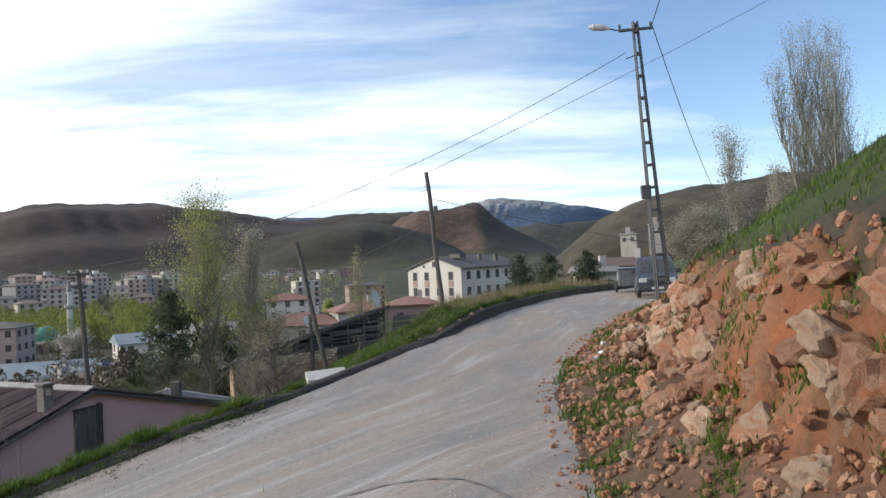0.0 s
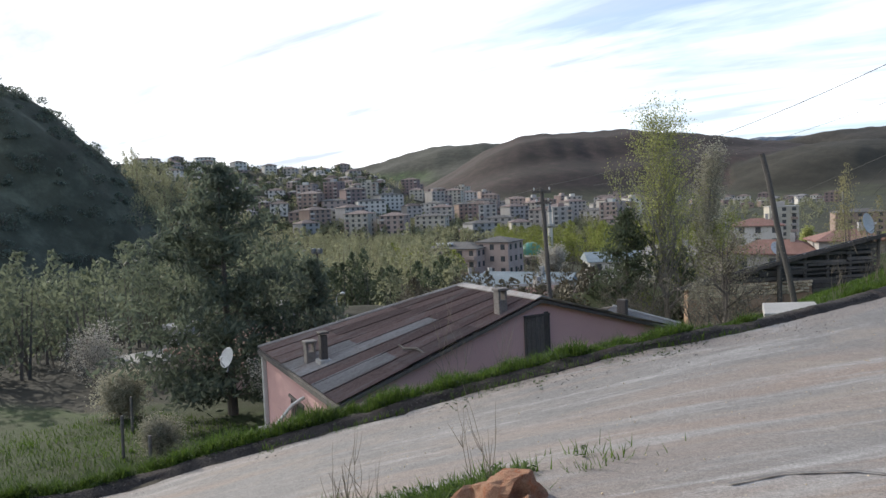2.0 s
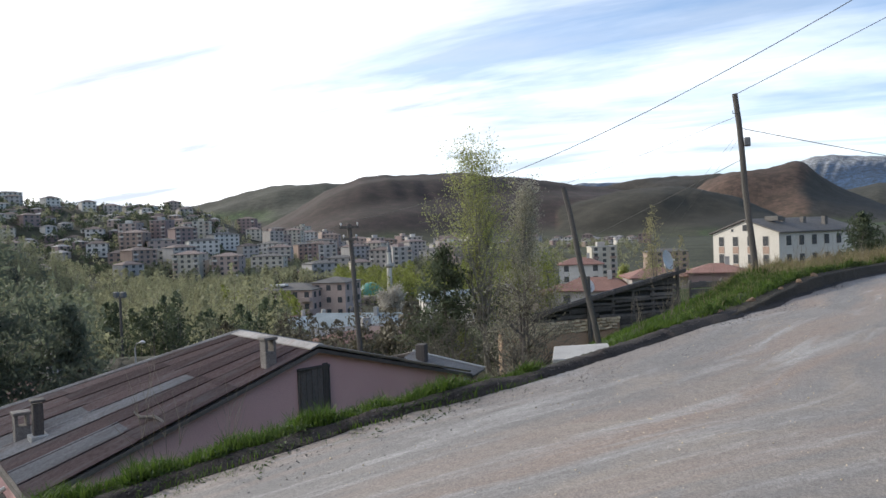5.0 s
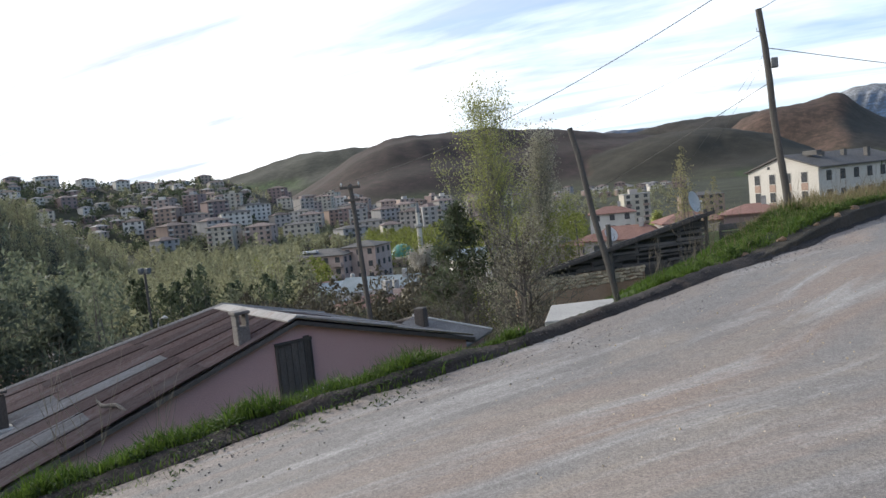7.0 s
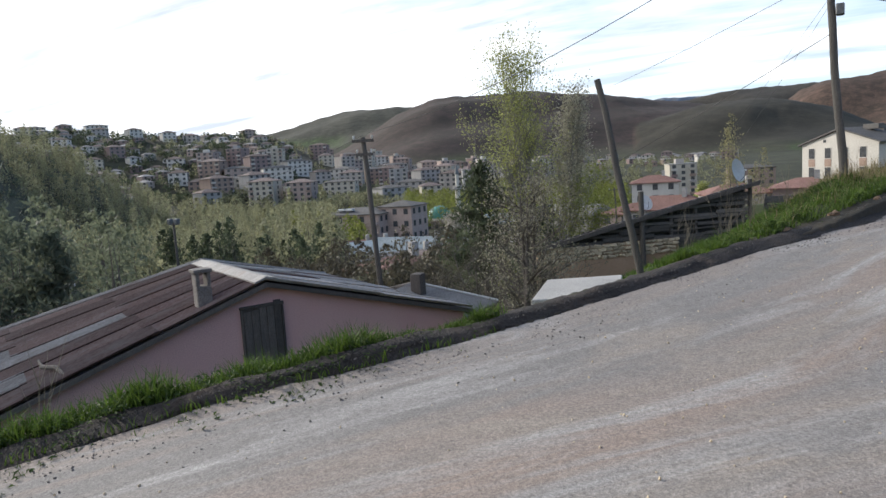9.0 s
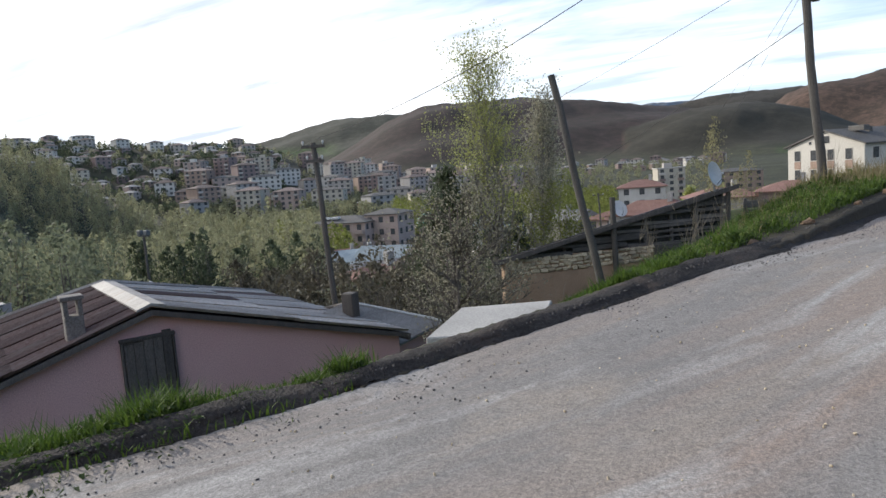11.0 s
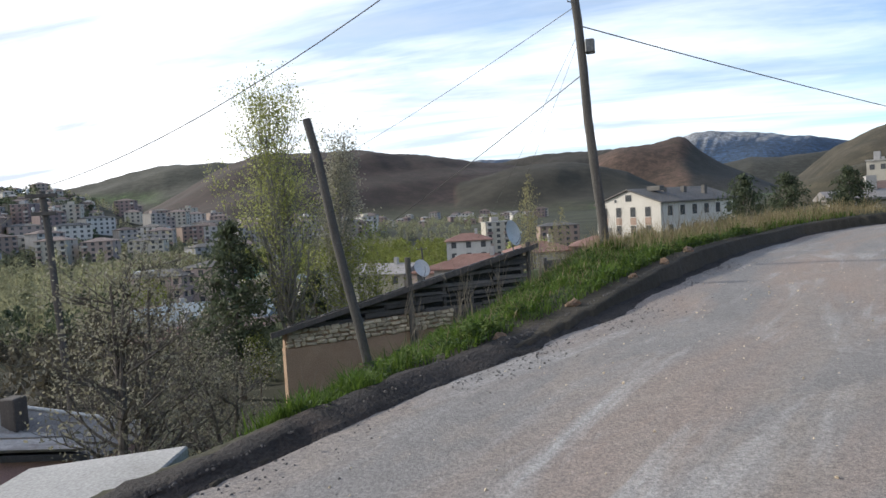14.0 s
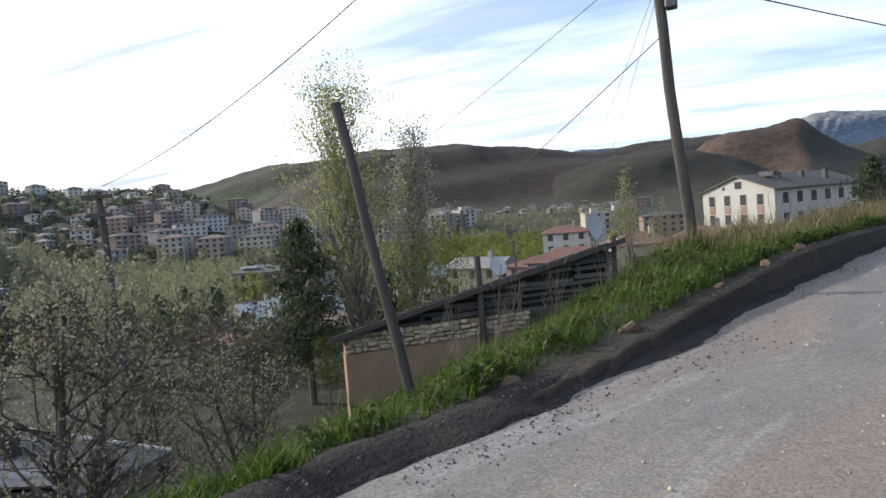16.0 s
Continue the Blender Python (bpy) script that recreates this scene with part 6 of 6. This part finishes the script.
def stalks(label, x, y, n, h, seed):
    """A dead weed: bare forked stalks."""
    r = random.Random(seed)
    s = thing("dry_weed", label, "weed", pose(x, y, ground_at(x, y) - 0.03), "dry weeds")
    for k in range(n):
        bm = bmesh.new()
        limb(bm, Vector((r.gauss(0, 0.08), r.gauss(0, 0.08), 0)), Vector((r.gauss(0, 0.2), r.gauss(0, 0.2), 1)), h * r.uniform(0.5, 1.0), 0.006, 1, r, [], 1.5, 0.5, 0)
        part("stalk", bm, STALK, s)


for i, (x, y, n, h) in enumerate(((-6.9, 10.6, 4, 1.3), (-6.4, 11.1, 3, 1.0), (-3.5, 6.4, 4, 0.7), (-4.1, 5.4, 5, 0.6), (-3.7, 5.2, 3, 0.5), (-3.0, 23.0, 5, 1.1), (-2.4, 23.8, 5, 1.0), (-1.9, 24.3, 4, 0.9), (-4.6, 22.4, 5, 0.9), (-1.2, 24.9, 5, 0.8), (0.1, 27.2, 6, 0.9), (1.2, 29.5, 6, 1.0), (2.2, 31.3, 6, 0.9), (3.4, 33.4, 6, 1.0), (-2.0, 22.2, 5, 0.8), (-3.6, 20.8, 4, 0.7))):
    stalks("bare dry weed stalks beside the lane", x, y, n, h, 200 + i)

# ---- stones and boulders ----
MAT_ROCK = rough_mat("orange_limestone", (0.44, 0.165, 0.07), (0.58, 0.33, 0.19), 2.6, 26.0, 0.93, 1.0, 0.05, stain=(0.46, 0.14, 0.052), vary=0.22)
MAT_ROCK_PALE = rough_mat("pale_limestone", (0.50, 0.31, 0.185), (0.64, 0.46, 0.32), 2.6, 26.0, 0.93, 1.0, 0.05, stain=(0.40, 0.14, 0.055), vary=0.2)
MAT_GRAVEL = rough_mat("grey_gravel", (0.05, 0.045, 0.042), (0.14, 0.125, 0.115), 4.0, 30.0, 0.95, 0.4, 0.01)


def rock_mesh(seed, cuts=2):
    """A broken stone: a ball of facets cut by flat planes."""
    r = random.Random(seed)
    bm = bmesh.new()
    bmesh.ops.create_icosphere(bm, subdivisions=cuts, radius=1.0)
    planes = [(Vector((r.gauss(0, 1), r.gauss(0, 1), r.gauss(0, 1))).normalized(), r.uniform(0.50, 0.80)) for k in range(8)]
    for v in bm.verts:
        for n, d in planes:
            s = v.co.dot(n)
            if s > d:
                v.co -= n * (s - d)
        v.co += v.co.normalized() * (0.30 * noise.noise(v.co * 1.5 + Vector((seed, 0, 0))) + 0.16 * noise.noise(v.co * 3.6 + Vector((0, seed, 0))) + 0.07 * noise.noise(v.co * 8.0 + Vector((0, 0, seed))))
    return bm


ROCKS = []
for k in range(7):
    for mat in (MAT_ROCK, MAT_ROCK_PALE):
        bm = rock_mesh(k + 1, 3)
        me = bpy.data.meshes.new("boulder")
        bm.to_mesh(me)
        bm.free()
        me.materials.append(mat)
        ROCKS.append(me)


def boulder(x, y, size, seed, label, group="", sink=0.3, pale=False):
    r = random.Random(seed)
    ob = new("boulder", ROCKS[(seed * 2 + (1 if pale else 0)) % len(ROCKS)])
    s = (size * r.uniform(0.8, 1.25), size * r.uniform(0.8, 1.2), size * r.uniform(0.6, 0.95))
    ob.matrix_basis = Matrix.Translation((x, y, ground_at(x, y) + s[2] * (1 - 2 * sink) * 0.6)) @ Euler((r.uniform(-0.5, 0.5), r.uniform(-0.5, 0.5), r.uniform(0, 6.28))).to_matrix().to_4x4() @ Matrix.Diagonal((*s, 1))
    return tagged(ob, label, "boulder", group)


rnd = random.Random(77)
n = 0
while n < 290:
    y = rnd.uniform(3.5, 15) if n < 210 else rnd.uniform(13, 23)
    d = rnd.choice((rnd.uniform(1.5, 2.7), rnd.uniform(1.2, 2.6), rnd.uniform(1.4, 2.5), rnd.uniform(0.3, 1.4)))
    x = float(np.interp(y, EY, EX)) + d
    size = rnd.choice((rnd.uniform(0.10, 0.22), rnd.uniform(0.2, 0.4))) if d > 1.3 else rnd.uniform(0.05, 0.15)
    if y > 15.5 and d < 1.5:
        continue
    boulder(x, y, size, rnd.randint(1, 6), "orange-brown broken boulder in the cut bank", "boulders of the cut bank", 0.80, rnd.random() < 0.45)
    n += 1
for x, y, s, p in ((3.3, 5.6, 0.36, True), (3.6, 9.2, 0.45, False), (2.9, 8.2, 0.36, False), (3.7, 10.4, 0.36, True), (3.5, 6.6, 0.2, False), (3.4, 11.4, 0.40, False)):
    boulder(x, y, s, int(x * 10) % 6 + 1, "large pale orange boulder jutting from the cut bank", "large boulders", 0.68, p)
for x, y, s in ((-2.86, 5.92, 0.30), (-3.12, 5.72, 0.21), (-2.66, 5.74, 0.22)):
    boulder(x, y, s, int(-x * 10) % 6 + 1, "broken orange boulder in a tuft of grass on the lane", "boulders in the tuft", 0.2)
boulder(-2.86, 5.42, 0.10, 4, "pale stone beside the orange boulder", "boulders in the tuft", 0.3, True)
for x, y, s in ((-0.2, 20.6, 0.10), (0.9, 23.8, 0.09), (1.35, 25.6, 0.11), (-0.75, 19.1, 0.07), (0.45, 22.4, 0.07)):
    boulder(x, y, s, int(y) % 6 + 1, "pale stone lying on the kerb", "stones on the kerb", 0.35, True)


def rubble(name, label, spots, mat, seed):
    """Many small broken stones as one mass."""
    r = random.Random(seed)
    base = rock_mesh(seed, 1)
    bv, bf = [v.co.copy() for v in base.verts], [tuple(v.index for v in f.verts) for f in base.faces]
    base.free()
    v, f = [], []
    zs = land(np.array([s[0] for s in spots]), np.array([s[1] for s in spots]))[0]
    for (x, y, s, lift), z in zip(spots, zs):
        m = Euler((r.uniform(0, 6.28), r.uniform(0, 6.28), r.uniform(0, 6.28))).to_matrix()
        k, sc = len(v), Vector((s * r.uniform(0.7, 1.3), s * r.uniform(0.7, 1.3), s * r.uniform(0.5, 1.0)))
        p = Vector((x, y, float(z) + lift + s * 0.2))
        v += [p + m @ Vector((c.x * sc.x, c.y * sc.y, c.z * sc.z)) for c in bv]
        f += [tuple(i + k for i in t) for t in bf]
    return tagged(from_arrays(name, v, f, mat), label, "rubble", kind="stuff")


sp = []
while len(sp) < 2600:
    y, d = rnd.uniform(2.5, 24), rnd.uniform(-0.25, 2.8)
    if rnd.random() < (0.9 if d < 1.5 else 0.5):
        sp.append((float(np.interp(y, EY, EX)) + d, y, rnd.uniform(0.012, 0.075) * (1.0 if d > 0.1 else 0.6), 0.02 if d > 0 else 0.09))
rubble("rubble", "orange-brown rubble at the foot of the cut bank", sp, MAT_ROCK, 5)
sp = []
while len(sp) < 4200:
    y = rnd.uniform(3, 30)
    kx, ks = float(np.interp(y, KY, KX)), float(np.interp(y, KY, KS))
    d = 0.05 - abs(rnd.gauss(0.0, 0.3))
    sp.append((kx - d / math.hypot(1, ks), y + d * ks / math.hypot(1, ks), rnd.uniform(0.004, 0.013) if rnd.random() < 0.985 else rnd.uniform(0.012, 0.018), 0.085))
for k in range(420):
    y = rnd.uniform(9, 27)
    kx, ks = float(np.interp(y, KY, KX)), float(np.interp(y, KY, KS))
    d = -0.15 - abs(rnd.gauss(0, 0.4))
    sp.append((kx - d / math.hypot(1, ks), y + d * ks / math.hypot(1, ks), rnd.choice((rnd.uniform(0.005, 0.010), rnd.uniform(0.007, 0.015))), 0.086))
rubble("gravel", "loose grey gravel along the kerb", sp, MAT_GRAVEL, 6)
sp = [(rnd.uniform(-6, 3.5), rnd.uniform(4, 26), rnd.uniform(0.005, 0.014), 0.09) for k in range(1500)]
sp = [s for s in sp if np.interp(s[1], KY, KX) + 0.3 < s[0] < np.interp(s[1], EY, EX)]
rubble("grit", "small stones scattered over the lane", sp, MAT_STONE, 7)

# ---- van and trailer ----
MAT_VAN = rough_mat("dark_blue_paint", (0.03, 0.045, 0.075), (0.045, 0.065, 0.10), 1.0, 30.0, 0.3, 0.03, 0.002)
MAT_TYRE = rough_mat("black_rubber", (0.012, 0.012, 0.012), (0.03, 0.03, 0.03), 4.0, 30.0, 0.85, 0.2, 0.005)
MAT_TYREMARK = rough_mat("tyre_rubber_dust", (0.13, 0.12, 0.115), (0.22, 0.205, 0.195), 5.0, 60.0, 0.9, 0.2, 0.004)
MAT_LAMP = rough_mat("headlight_glass", (0.55, 0.56, 0.58), (0.7, 0.71, 0.73), 3.0, 20.0, 0.15, 0.02, 0.001)


def wheel(parent, x, y, r, w):
    t = part("wheel", nt([(x - w / 2, y, r), (x - w / 2 + 0.03, y, r), (x + w / 2 - 0.03, y, r), (x + w / 2, y, r)], [r * 0.9, r, r, r * 0.9], 18), MAT_TYRE, parent)
    part("rim", nt([(x - w / 2 - 0.012, y, r), (x + w / 2 + 0.012, y, r)], r * 0.58, 12), MAT_STEEL, t)


def van():
    v = thing("van", "dark blue panel van parked facing the lane beside the bank", "van", pose(9.5, 30.4, float(road_z(np.array(9.5), np.array(30.4))) + 0.02, 0, 0, -14))
    prof = [(-0.02, 0.35), (-0.05, 0.75), (0.05, 0.95), (0.85, 1.12), (1.5, 1.78), (1.75, 1.86), (4.1, 1.84), (4.3, 1.6), (4.35, 0.4)]
    bm = bmesh.new()
    prism(bm, [[(x * (1.0 if z < 1.15 else 0.86), y, z) for y, z in prof] for x in (-0.88, -0.80, 0.80, 0.88)])
    bmesh.ops.bevel(bm, geom=bm.edges[:], offset=0.035, segments=2, affect="EDGES")
    part("body", bm, MAT_VAN, v, smooth=False)
    part("windscreen", prism(bmesh.new(), [[(x, 0.88 + k, 1.16), (x * 0.93, 1.43 + k, 1.70), (x * 0.93, 1.45 + k, 1.70), (x, 0.92 + k, 1.16)] for x, k in ((-0.70, -0.03), (0.70, -0.03))]), MAT_GLASS, v)
    for sx in (-1, 1):
        part("headlight", nb((sx * 0.62 - 0.17, -0.07, 0.72), (sx * 0.62 + 0.17, 0.05, 0.92), 0.03), MAT_LAMP, v)
        part("side_window", nb((sx * 0.79 - 0.02, 1.35, 1.2), (sx * 0.79 + 0.02, 2.2, 1.62), 0.01), MAT_GLASS, v)
        part("wing_mirror", nb((sx * 1.0 - 0.1, 1.0, 1.1), (sx * 1.0 + 0.1, 1.1, 1.32), 0.03), MAT_DARK, v)
        for y in (0.85, 3.5):
            wheel(v, sx * 0.80, y, 0.32, 0.2)
    part("bumper", nb((-0.86, -0.12, 0.36), (0.86, 0.03, 0.58), 0.04), MAT_DARK, v)
    part("grille", nb((-0.36, -0.075, 0.66), (0.36, -0.02, 0.86), 0.02), MAT_DARK, v)
    part("number_plate", nb((-0.26, -0.135, 0.42), (0.26, -0.122, 0.53), 0.005), MAT_WHITE, v)
    return v


van()
tr = thing("trailer", "small grey box trailer standing behind the van", "trailer", pose(9.95, 36.0, float(road_z(np.array(9.95), np.array(36.0))) + 0.02, 0, 0, -14))
part("box", nb((-0.75, 0, 0.35), (0.75, 1.9, 1.25), 0.03), MAT_STEEL, tr)
part("rail", nb((-0.78, -0.03, 1.25), (0.78, 1.93, 1.31), 0.01), MAT_DARK, tr)
for sx in (-1, 1):
    wheel(tr, sx * 0.85, 0.95, 0.28, 0.16)
# litter at the foot of the bank
for i, (x, y) in enumerate(((3.55, 15.4), (3.1, 13.6), (2.9, 13.3))):
    lb = thing("plastic_bag", "crumpled white plastic bag on the rubble", "litter", pose(x, y, ground_at(x, y) + 0.05), "litter")
    bm = rock_mesh(40 + i, 2)
    bmesh.ops.scale(bm, vec=(0.14, 0.1, 0.07), verts=bm.verts)
    part("bag", bm, MAT_WHITE, lb)

# ---- park lamps, fence, posts ----


def lamp_post(x, y, z, h, label):
    p = thing("street_lamp", label, "street lamp", pose(x, y, z), "lamp posts")
    part("post", nt([(0, 0, -9), (0, 0, h - 0.4), (0.15, 0, h - 0.1), (0.5, 0, h)], [0.07, 0.05, 0.045, 0.04], 8), MAT_CONC, p)
    part("lamp_head", nt([(0.45, 0, h), (0.7, 0, h + 0.04), (0.95, 0, h + 0.03)], [0.05, 0.13, 0.06], 8), MAT_WHITE, p)


lamp_post(-38.5, 37.3, -8.9, 4.6, "pale street lamp behind the pink house")
two = thing("floodlight_pole", "dark pole with two floodlights among the trees", "street lamp", pose(-52.0, 47.5, -9.5))
part("post", nt([(0, 0, -9), (0, 0, 7.4)], 0.11, 8), MAT_POLE, two)
for sx in (-1, 1):
    part("floodlight", nb((sx * 0.45 - 0.22, -0.2, 7.3), (sx * 0.45 + 0.22, 0.2, 7.75), 0.04), MAT_STEEL, two)
part("crossarm", nb((-0.7, -0.05, 7.2), (0.7, 0.05, 7.3)), MAT_STEEL, two)
for i, (x, y) in enumerate(((-18.6, 10.6), (-21.2, 12.2), (-16.4, 10.2))):
    po = thing("fence_post", "weathered wooden fence post at the field's edge", "fence post", pose(x, y, ground_at(x, y)), "fence posts")
    part("post", nt([(0, 0, -0.2), (0.03, 0.02, 1.2)], 0.045, 7), MAT_WOOD, po)
lw = thing("garden_wall", "long low pale wall on the hill above the lane", "wall", pose(17.6, 30.5, ground_at(17.6, 30.5), 0, 0, 64))
part("coping", nb((-0.2, -0.15, 0.62), (6.5, 0.25, 0.7), 0.01), MAT_CONC, lw)
part("body", nb((-0.1, -0.05, -1.0), (6.4, 0.15, 0.62)), MAT_WALLW, lw)

# dark tyre mark curving over the lane
pts = [(-1.55, 7.0), (-1.25, 7.45), (-0.8, 7.72), (-0.3, 7.72), (0.1, 7.5), (0.4, 7.05), (0.55, 6.5)]
tm = bmesh.new()
prev = None
for k in range(49):
    u = k / 48 * (len(pts) - 1)
    i = min(len(pts) - 2, int(u))
    a, b = Vector(pts[i]), Vector(pts[i + 1])
    p, d = a.lerp(b, u - i), (b - a).normalized()
    q = Vector((-d.y, d.x)) * (0.020 + 0.008 * math.sin(k * 1.3))
    row = [tm.verts.new((w.x, w.y, float(road_z(np.array(w.x), np.array(w.y))) + 0.024)) for w in (p - q, p + q)]
    if prev:
        tm.faces.new((prev[0], prev[1], row[1], row[0]))
    prev = row
tagged(mesh_ob("tyre_mark", tm, MAT_TYREMARK), "dark curved tyre mark on the dusty asphalt", "tyre mark", kind="structure")
